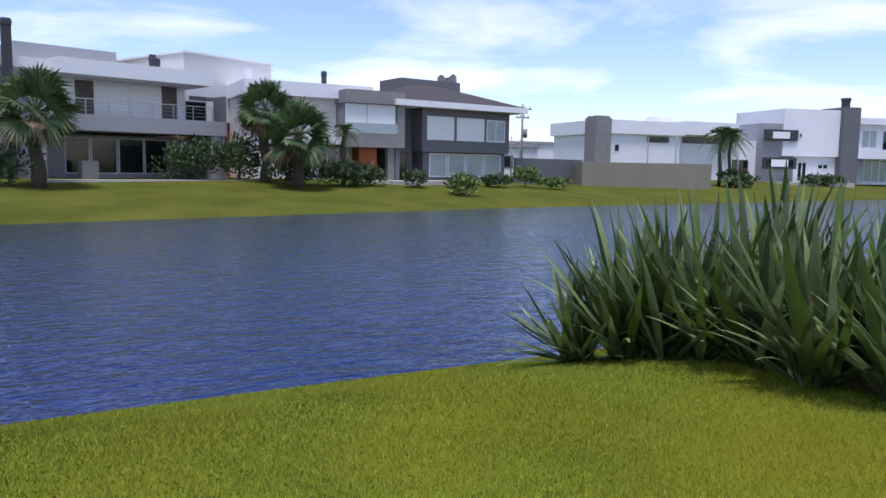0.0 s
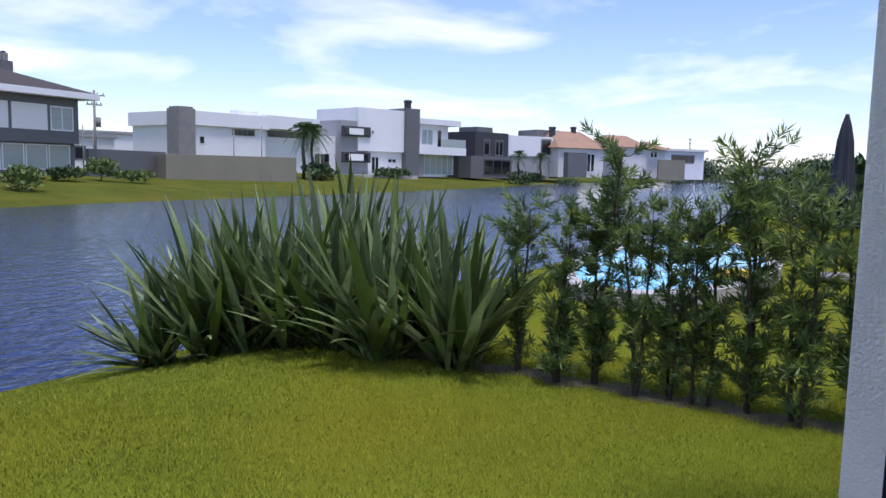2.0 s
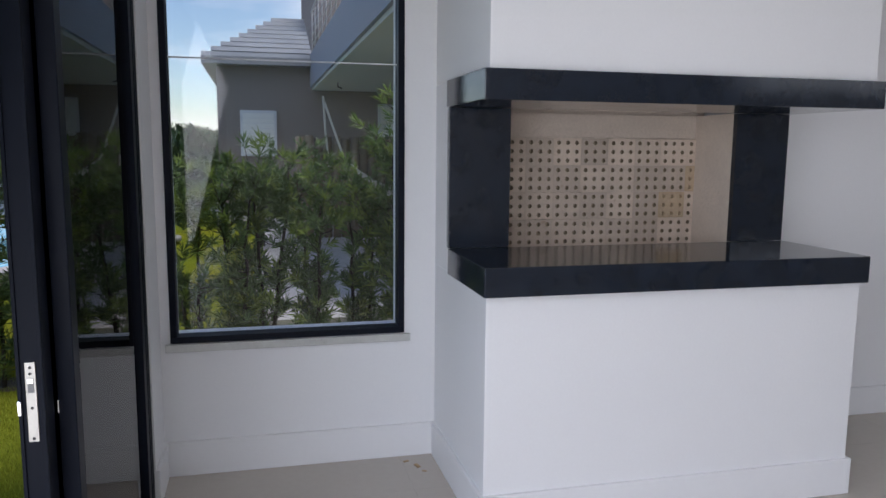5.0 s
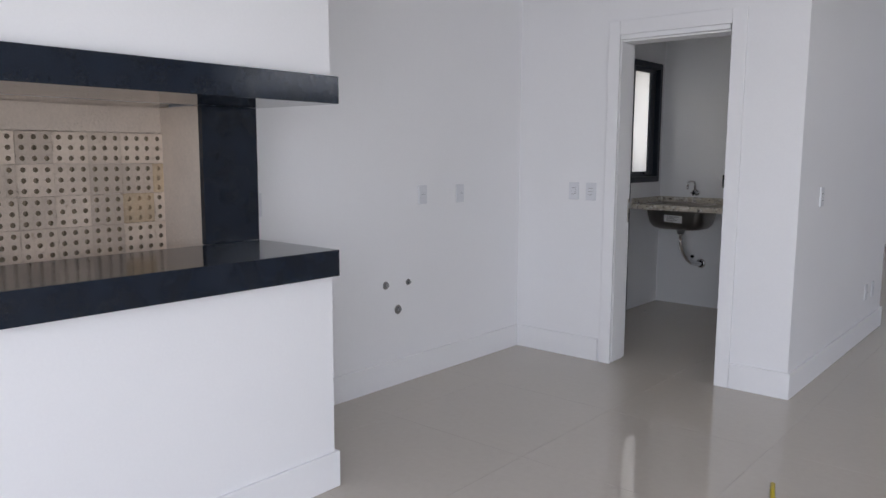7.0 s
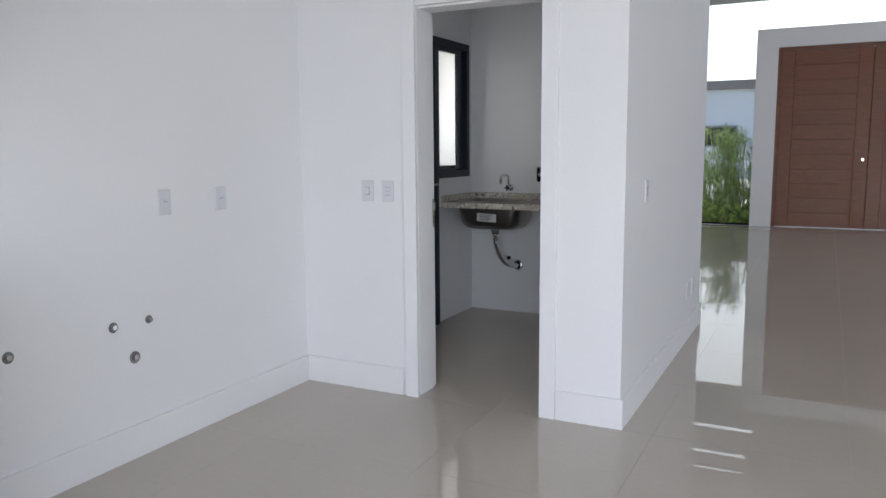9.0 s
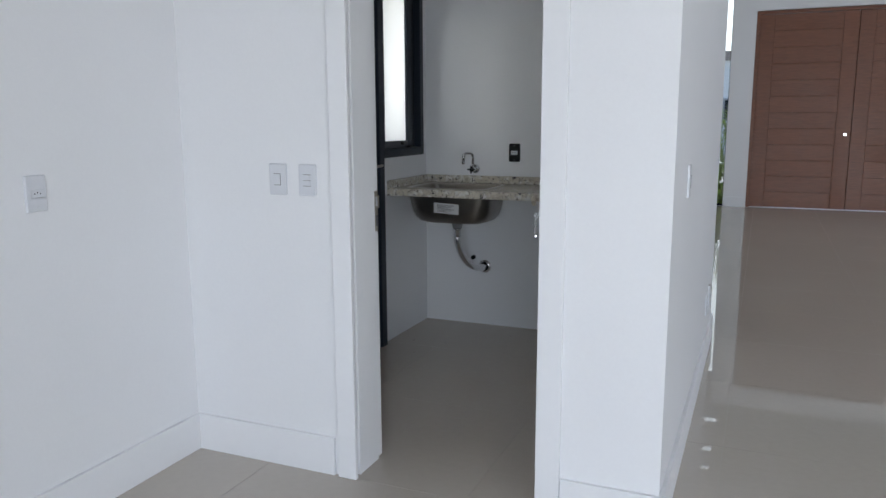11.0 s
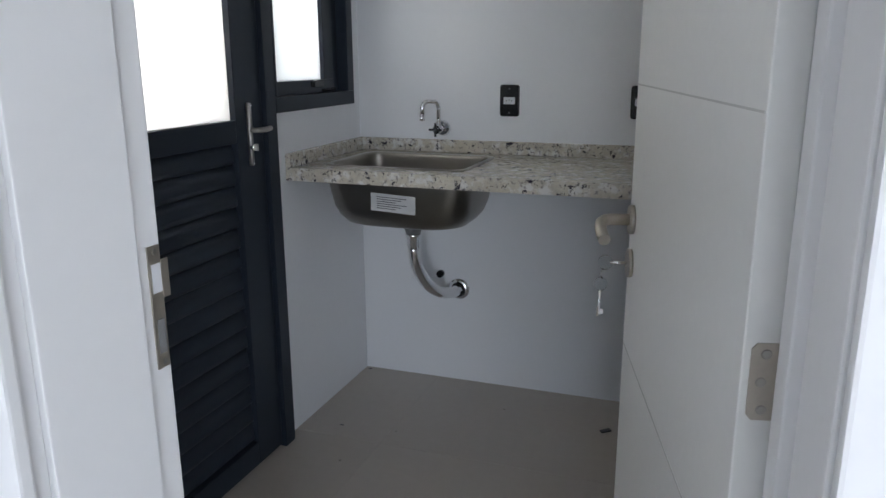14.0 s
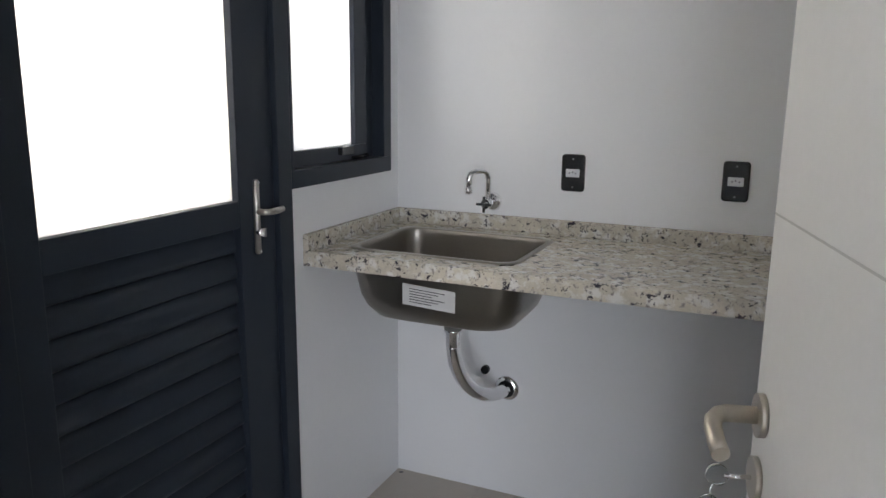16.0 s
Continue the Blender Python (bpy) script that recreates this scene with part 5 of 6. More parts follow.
def palm(x, y, z, trunk, radius, fronds, seed, fan=True, label="fan palm with a shaggy brown trunk"):
    r = random.Random(seed)
    th = thing("palm_tree", label, "palm tree", pose(x, y, z), "palms across the lake")
    tb = bmesh.new()
    pts = [Vector((0.08 * math.sin(i), 0.05 * math.cos(i * 1.3), trunk * i / 8 - (0.2 if i == 0 else 0))) for i in range(9)]
    add_tube(tb, pts, [(0.30 if fan else 0.16) * (1.15 - 0.35 * i / 8) * r.uniform(0.9, 1.12) for i in range(9)], 10)
    part("trunk", tb, M["palm_bark"], th)
    V, Fc, Vd, Fd = [], [], [], []
    top = pts[-1]
    for i in range(fronds):
        t = (i + 0.5) / fronds
        el = radians(80 - 135 * t + r.uniform(-10, 10))
        az = i * 2.39996 + r.uniform(-0.2, 0.2)
        d = Vector((math.cos(el) * math.cos(az), math.cos(el) * math.sin(az), math.sin(el)))
        A, B = (Vd, Fd) if (t > 0.86 and fan) else (V, Fc)
        side = d.cross(Vector((0, 0, 1))).normalized()
        upv = side.cross(d)
        if fan:
            st_ = top + d * radius * r.uniform(0.36, 0.56)
            tw_ = r.uniform(-1.2, 1.2)
            side, upv = side * math.cos(tw_) + upv * math.sin(tw_), upv * math.cos(tw_) - side * math.sin(tw_)
            for k in range(17):
                b = radians(-80 + 160 * k / 16)
                q = (d * math.cos(b) + side * math.sin(b)).normalized()
                L = radius * 0.58 * (0.6 + 0.4 * math.cos(b)) * r.uniform(0.8, 1.2)
                wv_ = q.cross(upv).normalized() * radius * 0.030
                i0 = len(A)
                A.extend((st_, st_ + q * L * 0.6 + wv_, st_ + q * L + Vector((0, 0, -0.16 * L)), st_ + q * L * 0.6 - wv_))
                B.append((i0, i0 + 1, i0 + 2, i0 + 3))
            i0 = len(A)
            A.extend((top + side * 0.03, top - side * 0.03, st_ - side * 0.02, st_ + side * 0.02))
            B.append((i0, i0 + 1, i0 + 2, i0 + 3))
        else:
            for k in range(26):
                s = (k + 1) / 26
                c = top + d * radius * s + Vector((0, 0, -radius * 0.75 * s * s))
                for sg in (-1, 1):
                    q = (side * sg + d * 0.5 + Vector((0, 0, -0.45))).normalized()
                    L = radius * 0.34 * math.sin(math.pi * min(1, 0.12 + s * 0.85))
                    wv_ = d * radius * 0.016
                    i0 = len(A)
                    A.extend((c - wv_, c + wv_, c + q * L + wv_ * 0.3, c + q * L - wv_ * 0.3))
                    B.append((i0, i0 + 1, i0 + 2, i0 + 3))
    stuff("crown", mesh_from_arrays("crown", np.array([tuple(v) for v in V]), np.array(Fc), M["palm_leaf"]), None, th)
    if Vd:
        stuff("dead_fronds", mesh_from_arrays("dead_fronds", np.array([tuple(v) for v in Vd]), np.array(Fd), M["palm_dead"]), None, th, "hanging dry fronds")
    return th


palm(-0.7, 41.4, ground_z(-0.7, 41.4), 3.7, 2.2, 54, 1)
palm(11.6, 46.3, 0.4, 4.3, 2.0, 52, 2)
palm(12.75, 43.4, 0.4, 2.7, 2.2, 58, 3)
palm(16.2, 45.0, 0.4, 3.3, 1.2, 18, 4, False, "young feather palm with a slim trunk")
palm(59.4, 54.6, 0.1, 5.1, 2.2, 22, 5, False, "feather palm with a slim grey trunk")
palm(60.3, 54.2, 0.1, 4.9, 2.2, 22, 6, False, "feather palm with a slim grey trunk")
palm(101.5, 50.5, 0.1, 3.6, 1.8, 18, 7, False, "small slim green feather palm")
palm(106, 49, 0.1, 3.4, 1.8, 18, 8, False, "small slim green feather palm")

# ---------------------------------------------------------------- houses across the lake


class House:
    """A house in its own frame: u along the front, w to the back, z up from the world's zero."""

    def __init__(self, label, x, y, ang, name="house"):
        self.t = thing(name, label, "house", pose(x, y, 0, 0, 0, ang), "houses across the lake")

    def b(self, name, mat, u0, u1, w0, w1, z0, z1, label="", parent=None, bevel=0.0):
        return part(name, box(u0, u1, w0, w1, z0, z1, bevel), M[mat], parent or self.t, label)

    def win(self, u0, u1, z0, z1, w=0.0, cols=2, frame="plastic_white", pane="h_glass", name="window", rows=1, f=0.06):
        """A window on the front at depth w: frame bars proud of the wall, panes behind."""
        wd = self.b(name, frame, u0, u1, w - 0.05, w - 0.003, z1 - f, z1)
        self.b("sill", frame, u0, u1, w - 0.05, w - 0.003, z0, z0 + f, parent=wd)
        for i in range(cols + 1):
            uu = u0 + (u1 - u0 - f) * i / cols
            self.b("frame", frame, uu, uu + f, w - 0.045, w - 0.004, z0 + f, z1 - f, parent=wd)
        for i in range(cols):
            a, c = u0 + (u1 - u0 - f) * i / cols + f, u0 + (u1 - u0 - f) * (i + 1) / cols
            for k in range(rows):
                za, zb = z0 + f + (z1 - z0 - 2 * f) * k / rows, z0 + f + (z1 - z0 - 2 * f) * (k + 1) / rows
                self.b("pane", pane, a, c, w - 0.02, w - 0.006, za + (0.02 if k else 0), zb, parent=wd)
        return wd

    def side_win(self, u, w0, w1, z0, z1, frame="plastic_white", pane="h_glass", sg=-1):
        wd = self.b("window", frame, u + sg * 0.05, u + sg * 0.003, w0, w1, z0, z0 + 0.06)
        for a, c in ((w0, w0 + 0.06), ((w0 + w1) / 2 - 0.03, (w0 + w1) / 2 + 0.03), (w1 - 0.06, w1)):
            self.b("frame", frame, u + sg * 0.045, u + sg * 0.004, a, c, z0 + 0.06, z1 - 0.06, parent=wd)
        self.b("frame", frame, u + sg * 0.045, u + sg * 0.004, w0, w1, z1 - 0.06, z1, parent=wd)
        self.b("pane", pane, u + sg * 0.02, u + sg * 0.006, w0 + 0.06, w1 - 0.06, z0 + 0.06, z1 - 0.06, parent=wd)

    def shutter(self, u0, u1, z0, z1, w=0.0, mat="shutter", slats=14, label="closed white roller shutter"):
        bm = bmesh.new()
        h = (z1 - z0) / slats
        line = [(w - 0.002, z0)]
        for i in range(slats):
            line += [(w - 0.045, z0 + i * h), (w - 0.045, z0 + (i + 1) * h - 0.02), (w - 0.025, z0 + (i + 1) * h - 0.01)]
        line.append((w - 0.002, z1))
        cols_ = [[bm.verts.new((u, a, b)) for a, b in line] for u in (u0, u1)]
        for i in range(len(line) - 1):
            bm.faces.new((cols_[0][i], cols_[1][i], cols_[1][i + 1], cols_[0][i + 1]))
        bm.faces.new(cols_[0])
        bm.faces.new(cols_[1])
        return part("shutter", bm, M[mat], self.t, label)

    def rail(self, u0, u1, w, z0, z1, posts, bars=3):
        rl = part("railing", box(u0, u1, w - 0.025, w + 0.025, z1 - 0.05, z1), M["steel"], self.t, "thin steel railing")
        for i in range(posts):
            uu = u0 + (u1 - u0 - 0.04) * i / (posts - 1)
            self.b("post", "steel", uu, uu + 0.04, w - 0.02, w + 0.02, z0, z1 - 0.05, parent=rl)
        for k in range(bars):
            zz = z0 + (z1 - z0) * (k + 1) / (bars + 1)
            self.b("bar", "steel", u0, u1, w - 0.008, w + 0.008, zz, zz + 0.016, parent=rl)

    def chimney(self, u, w, z0, z1, s=0.3):
        c = self.b("chimney_pipe", "h_dark", u - s / 2, u + s / 2, w, w + s, z0, z1 - 0.35)
        self.b("cowl", "h_dark", u - s * 0.6, u + s * 0.6, w - s * 0.1, w + s * 1.1, z1 - 0.35, z1 - 0.08, parent=c, bevel=0.04)
        self.b("cap", "h_dark", u - s * 0.5, u + s * 0.5, w, w + s, z1 - 0.08, z1, parent=c)

    def hip(self, name, mat, u0, u1, w0, w1, z0, zr, ridge=0.3, label=""):
        bm = bmesh.new()
        dw = (w1 - w0) / 2
        c = [bm.verts.new(p) for p in ((u0, w0, z0), (u1, w0, z0), (u1, w1, z0), (u0, w1, z0), (u0 + dw * ridge * 2, w0 + dw, zr), (u1 - dw * ridge * 2, w0 + dw, zr))]
        for f in ((0, 1, 5, 4), (1, 2, 5), (2, 3, 4, 5), (3, 0, 4), (3, 2, 1, 0)):
            bm.faces.new([c[i] for i in f])
        rf = part(name, bm, M[mat], self.t, label)
        return rf


# wide white house with a long balcony
h = House("wide white two-storey house with a long balcony and grey pillars", 0.13, 45.12, 18.1)
g = 0.3
h.b("wall", "h_white", -1.5, 8.3, 1.9, 9, 3.15, 6.9)
h.b("wall", "h_lgrey", -1.5, 8.8, 2.6, 9, g - 0.5, 3.0)
h.b("roof_slab", "h_white", 0.24, 9.05, -0.2, 9.2, 6.1, 6.92)
h.b("roof_slab", "h_white", -2.2, 0.24, 1.0, 9.2, 6.3, 6.85)
h.b("wall", "h_lgrey", -2.2, -0.1, 1.0, 9, g - 0.5, 6.3)
h.b("roof_box", "h_lgrey", -0.9, 4.6, 3.0, 7.0, 6.92, 7.9)
h.b("balcony_slab", "h_lgrey", 0.0, 9.9, -0.3, 2.6, 3.13, 4.0)
h.rail(0.3, 9.0, -0.2, 4.0, 4.85, 8)
h.shutter(1.78, 2.77, 4.0, 6.0, 1.9, "slat", 18, "grey-brown louvred shutter")
h.shutter(6.8, 7.75, 4.0, 6.05, 1.9, "slat", 18, "grey-brown louvred shutter")
for a, c in ((0.35, 1.72), (2.83, 4.7), (4.76, 6.74)):
    h.shutter(a, c, 4.0, 6.05, 1.9)
h.b("pillar", "h_lgrey", 8.85, 9.9, -0.2, 2.9, g - 0.3, 3.13)
h.b("frame_box", "h_grey", 8.2, 9.93, 1.0, 1.15, 5.3, 5.55)
h.b("frame_box", "h_grey", 9.8, 9.93, -0.2, 1.15, 4.0, 5.55)
h.win(8.3, 9.7, 4.0, 5.3, 1.9, 1, "h_grey", "h_glass")
for i, (a, c) in enumerate(((1.34, 2.72), (2.79, 4.3), (4.38, 5.9), (5.95, 7.4))):
    h.win(a, c, 0.75, 2.85, 2.6, 1, "plastic_white", "h_glass", "glass_door")
h.win(7.45, 8.6, 0.75, 2.85, 2.6, 1, "plastic_white", "h_curtain", "glass_door")
h.b("counter", "concrete", 1.4, 2.3, 0.2, 0.9, g, 1.5, "outdoor counter")
h.b("terrace", "paving", -1.0, 12.5, -1.6, 2.6, g - 0.5, 0.48)
h.chimney(6.85, 3.0, 6.9, 8.05)
h.chimney(7.3, 3.4, 6.9, 7.9)
h.chimney(-2.0, 0.2, 0.4, 8.6, 0.4)
h.chimney(-2.7, 0.4, 0.4, 8.4, 0.4)

h = House("tall white box-shaped house with terracotta base", 7.99, 54.62, 24.8)
h.b("wall", "h_cream", 0.2, 7.74, 0, 9, 4.4, 8.95)
h.b("wall", "h_orange", -2.0, 6.4, 0.2, 9, 0, 4.4, "terracotta wall")
h.b("parapet", "h_white", 0.1, 7.84, -0.1, 9.1, 8.95, 9.1)
h.b("panel", "h_white", 5.3, 5.9, -0.04, -0.004, 7.5, 8.5, "white door panel")

h = House("white house with a concrete bay and white shutters", 11.36, 50.62, 0.2)
h.b("roof_slab", "h_white", 0.0, 9.1, 0.0, 9, 6.1, 7.05)
h.b("wall", "h_cream", 0.2, 8.9, 0.8, 9, 0.1, 6.1)
h.b("bay_top", "concrete", 6.5, 10.9, -1.5, 6, 5.75, 6.65, "weathered concrete bay")
h.b("bay_bottom", "concrete", 6.5, 10.9, -1.5, 6, 2.75, 3.65)
h.b("bay_wall", "concrete", 10.35, 10.9, -1.5, 6, 3.65, 5.75)
h.b("bay_back", "concrete", 6.6, 10.35, -1.2, 0.79, 3.65, 5.75)
h.shutter(6.55, 8.1, 3.95, 5.72, -1.2)
h.shutter(8.16, 10.33, 3.95, 5.72, -1.2)
h.b("balcony_glass", "h_curtain", 6.5, 10.4, -1.48, -1.45, 3.7, 4.4)
h.b("column", "concrete", 9.75, 10.25, -1.2, -0.7, 0.1, 2.75)
h.b("wall", "h_orange", 7.8, 9.15, -0.6, 0.79, 0.1, 2.75, "terracotta wall")
h.win(5.2, 7.4, 0.5, 2.7, 0.8, 3, "plastic_white", "h_glass", "glass_door")
h.b("slab", "h_white", 4.0, 6.5, -1.0, 0.79, 2.9, 3.4)
h.b("terrace", "paving", 7.5, 14.5, -3.4, 0.7, -0.3, 0.47)
h.chimney(6.15, 2.0, 7.05, 8.15)

h = House("grey two-storey house with a dark hipped roof and white eaves", 22.02, 49.64, 7.5)
h.b("wall", "h_grey", 0.1, 2.3, 1.8, 10, 0.1, 5.75)
h.b("wall", "h_grey", 2.2, 10.45, 0.3, 10, 2.58, 5.75)
h.b("wall", "h_grey", 2.6, 10.45, 0.8, 10, 0.1, 2.58)
h.b("eave", "h_white", -0.6, 11.5, -0.7, 11, 5.75, 6.18, "broad white eave")
h.hip("roof", "roof_dark", -0.5, 11.4, -0.6, 10.9, 6.18, 8.0, 0.42, "dark brown tiled hipped roof")
h.b("roof_box", "h_grey", 3.6, 9.4, 5.6, 9, 6.5, 8.5)
for k, (uu, zz) in enumerate(((7.7, 8.95), (8.35, 8.8), (8.9, 9.1))):
    ac = h.b("roof_unit", "concrete", uu, uu + 0.42, 6.0, 6.5, 8.5, zz, "small rooftop unit")
    h.b("vent_cap", "h_dark", uu + 0.1, uu + 0.32, 6.1, 6.4, zz, zz + 0.12, parent=ac)
h.shutter(2.61, 5.05, 3.45, 5.2, 0.3)
h.shutter(5.3, 7.93, 3.45, 5.2, 0.3)
h.win(8.15, 10.0, 3.45, 5.15, 0.3, 2, "plastic_white", "h_curtain", rows=2, f=0.1)
h.win(0.55, 1.45, 3.3, 5.1, 1.8, 1, "plastic_white", "h_glass", rows=2, f=0.1)
for a, c in ((3.15, 4.78), (4.85, 6.48), (6.55, 8.22), (8.3, 10.05)):
    h.win(a, c, 0.7, 2.5, 0.8, 1, "plastic_white", "h_curtain", "glass_door", f=0.1)
h.win(0.4, 1.8, 0.4, 2.5, 1.8, 2, "h_dark", "h_glass", "glass_door")
h.b("terrace", "paving", -2.0, 3.5, -2.6, 0.6, -0.3, 0.45)
h.b("column", "h_grey", -0.4, -0.1, -0.3, 0.0, 0.1, 5.75)

lw = thing("garden_wall", "low grey-beige rendered garden wall", "wall", pose(41.25, 53.27, 0, 0, 0, -9.9))
part("wall", box(0, 13.4, 0, 0.3, -0.6, 2.12, 0.02), M["wall_beige"], lw)
part("return_wall", box(0, 0.3, 0.3, 9, -0.6, 2.05), M["wall_beige"], lw)
lw = thing("garden_wall", "long dark grey rendered garden wall", "wall", pose(33.2, 51.5, 0, 0, 0, 22))
part("wall", box(0, 10.5, 0, 0.25, -0.6, 2.3, 0.02), M["h_grey"], lw)

h = House("long white house with a grey chimney tower", 52.04, 63.52, -4.4)
h.b("wall", "h_white", -0.2, 9.9, 0, 10, -0.3, 5.3)
h.b("roof_band", "h_white", -0.5, 10.3, -0.35, 10.4, 5.3, 6.75)
h.b("chimney_tower", "concrete", -1.5, 0.5, -0.4, 1.6, 0, 6.9, "grey rendered chimney tower")
h.win(5.4, 8.4, 4.5, 5.15, 0, 3, "h_grey", "h_glass")
h.win(1.2, 1.85, 3.4, 4.2, 0, 1, "plastic_white", "h_glass")
h.b("wing", "h_white", 9.95, 19.0, 1.5, 12, 0.0, 5.5)
h.b("wing_roof", "h_white", 9.8, 18.6, 0.2, 12, 5.5, 7.0)
h.b("low_wing", "h_white", 18.6, 25.5, 2.5, 10, 0.0, 5.2)
h.win(19.2, 22.6, 1.3, 3.0, 2.5, 2, "plastic_white", "h_glass", f=0.12)
h.win(11.5, 16.8, 4.6, 5.3, 1.5, 3, "h_grey", "h_glass")
h.b("roof_vent", "h_white", 8.6, 11.4, 3, 4.5, 7.0, 7.5)
h.b("roof_vent", "concrete", -1.3, 0.3, -0.3, 1.5, 6.9, 7.1)

h = House("white and grey modern house with a tall dark chimney wall", 75.56, 63.11, -13.1)
g = 0.1
h.b("wall", "h_lgrey", 0, 4.5, 0, 9, g, 7.3)
h.b("wall", "h_white", 2.6, 10.6, -0.3, 9, 3.45, 9.1)
h.b("wall", "h_white", 4.5, 10.6, 0.1, 9, g, 3.45)
h.b("chimney_wall", "h_grey", 10.6, 13.1, -0.8, 3, g, 9.5, "tall dark grey chimney wall")
h.chimney(11.8, 0, 9.5, 10.7, 0.7)
h.b("wall", "h_white", 13.1, 20, 1.2, 9, g, 8.1)
h.b("roof_slab", "h_white", 13.1, 22.4, 0.2, 9.2, 7.6, 8.4)
h.b("wall", "h_white", 20, 22, 2.5, 9, g, 7.6)
h.b("balcony_slab", "h_white", 13.1, 22.6, -0.8, 2.5, 3.3, 4.4)
h.b("balcony_glass", "h_curtain", 17.5, 22.5, -0.75, -0.7, 4.4, 5.6)
h.b("side_wall", "h_lgrey", 13.1, 14.6, 0.0, 1.19, g, 3.3)
h.win(14.7, 21.9, 0.4, 3.2, 1.2, 6, "plastic_white", "h_curtain", "glass_door", f=0.12)
h.win(15.3, 17.6, 4.65, 7.0, 1.2, 2, "plastic_white", "h_curtain", rows=2, f=0.14)
h.win(18.4, 19.4, 4.4, 7.0, 1.2, 1, "plastic_white", "h_glass", "glass_door", f=0.14)
for z0, z1 in ((5.5, 6.3), (2.15, 3.0)):
    h.b("window_band", "h_dark", -0.1, 4.5, -0.55, -0.305, z0 - 0.25, z1 + 0.25, "dark band around a window")
    h.b("pane", "shutter", 0.3, 3.9, -0.60, -0.551, z0, z1)
    h.b("pane", "h_glass", 0.25, 0.9, -0.62, -0.601, z0, z1)
    h.b("pane", "h_glass", 3.3, 4.0, -0.62, -0.601, z0, z1)
h.win(5.1, 6.5, 0.4, 2.8, 0.1, 2, "plastic_white", "h_glass", "door", f=0.14)
h.win(8.0, 9.6, 1.9, 2.6, 0.1, 2, "plastic_white", "h_glass", f=0.14)
h.win(4.7, 5.3, 5.6, 6.3, -0.3, 1, "plastic_white", "h_glass", f=0.14)
h.b("terrace", "paving", 0, 9, -5, -0.6, -0.3, 0.35)

h = House("dark charcoal modern house", 98.7, 57.99, -12.7)
h.b("wall", "h_dark", 2.0, 9.8, 0, 9, 0, 7.1)
h.b("wall", "h_grey", 0.5, 10.2, -0.6, 2, 0, 3.4)
h.b("roof_box", "h_grey", 4.6, 8.2, 2, 6, 7.1, 8.0)
h.win(3.9, 5.4, 3.5, 6.0, 0, 1, "h_grey", "h_glass", f=0.2)
h.win(6.6, 8.6, 3.5, 6.0, 0, 2, "h_grey", "h_glass", f=0.2)
h.win(3.4, 9.8, 0.5, 2.9, -0.6, 3, "h_dark", "h_glass", f=0.2)

h = House("white box house with a grey ground floor", 115.22, 58.93, -29.8)
h.b("wall", "h_white", -0.4, 8.8, 0, 8, 3.8, 7.2)
h.b("wall", "h_lgrey", -1.2, 8.4, 0.2, 8, 0, 3.8)
h.b("wall", "h_grey", 7.4, 12.5, 3, 9, 0, 8.6)
h.win(6.2, 8.4, 4.0, 6.8, 0, 1, "h_grey", "h_glass", f=0.25)

h = House("cream house with an orange tiled roof", 119.74, 53.76, -26.6)
h.b("wall", "h_cream", 2.0, 12.4, 0, 9, 0.3, 5.6)
h.hip("roof", "roof_orange", 1.4, 13.2, -0.6, 9.6, 5.4, 8.5, 0.25, "orange tiled roof")
h.b("wall", "h_grey", 3.2, 7.5, -1.2, -0.01, 0.3, 4.6)
h.chimney(3.2, 3, 6.5, 9.1, 0.8)
h.chimney(8.9, 4, 7, 9.4, 0.7)
h.win(8.4, 10.4, 1.2, 4.6, 0, 2, "plastic_white", "h_glass", f=0.2)

h = House("pale house with orange tiled gables", 137.33, 48.89, -28.5)
h.b("wall", "h_cream", 0.5, 13.6, 0, 9, 0.3, 6.2)
h.hip("roof", "roof_orange", -0.4, 9.4, -0.6, 9.6, 6.1, 8.5, 0.2, "orange tiled roof")
h.hip("roof", "roof_orange", 8.6, 14.4, -1.2, 8.6, 5.9, 7.6, 0.3, "orange tiled roof")
h.b("low_wall", "wall_beige", 8.0, 15.0, -4.0, -3.7, 0, 3.9)
h.win(9.6, 11.6, 4.2, 5.6, 0, 2, "plastic_white", "h_glass", f=0.2)
h = House("far white house with a flat roof", 165, 47, -30)
h.b("wall", "h_white", 0, 12, 0, 9, 0, 6.2)
h.b("roof_slab", "h_cream", -0.6, 12.6, -0.6, 9, 6.2, 6.7)
h.win(2, 9, 3.6, 5.4, 0, 4, "h_grey", "h_glass", f=0.25)
for x, y, a, w, hh, mt_ in ((62, 105, -10, 14, 5.5, "h_white"), (47, 98, 5, 16, 4.5, "h_cream"), (38, 90, 5, 8, 6.2, "h_grey"), (210, 40, -60, 30, 3.0, "h_cream"), (48, 84, -5, 9, 4.2, "h_white")):
    h = House("small far flat-roofed pale house", x, y, a)
    h.b("wall", mt_, 0, w, 0, 8, 0, hh)
    h.b("roof_slab", "h_lgrey", -0.3, w + 0.3, -0.3, 8.3, hh, hh + 0.4)
    h.win(w * 0.15, w * 0.6, hh * 0.35, hh * 0.75, 0, 3, "h_grey", "h_glass", f=0.2)


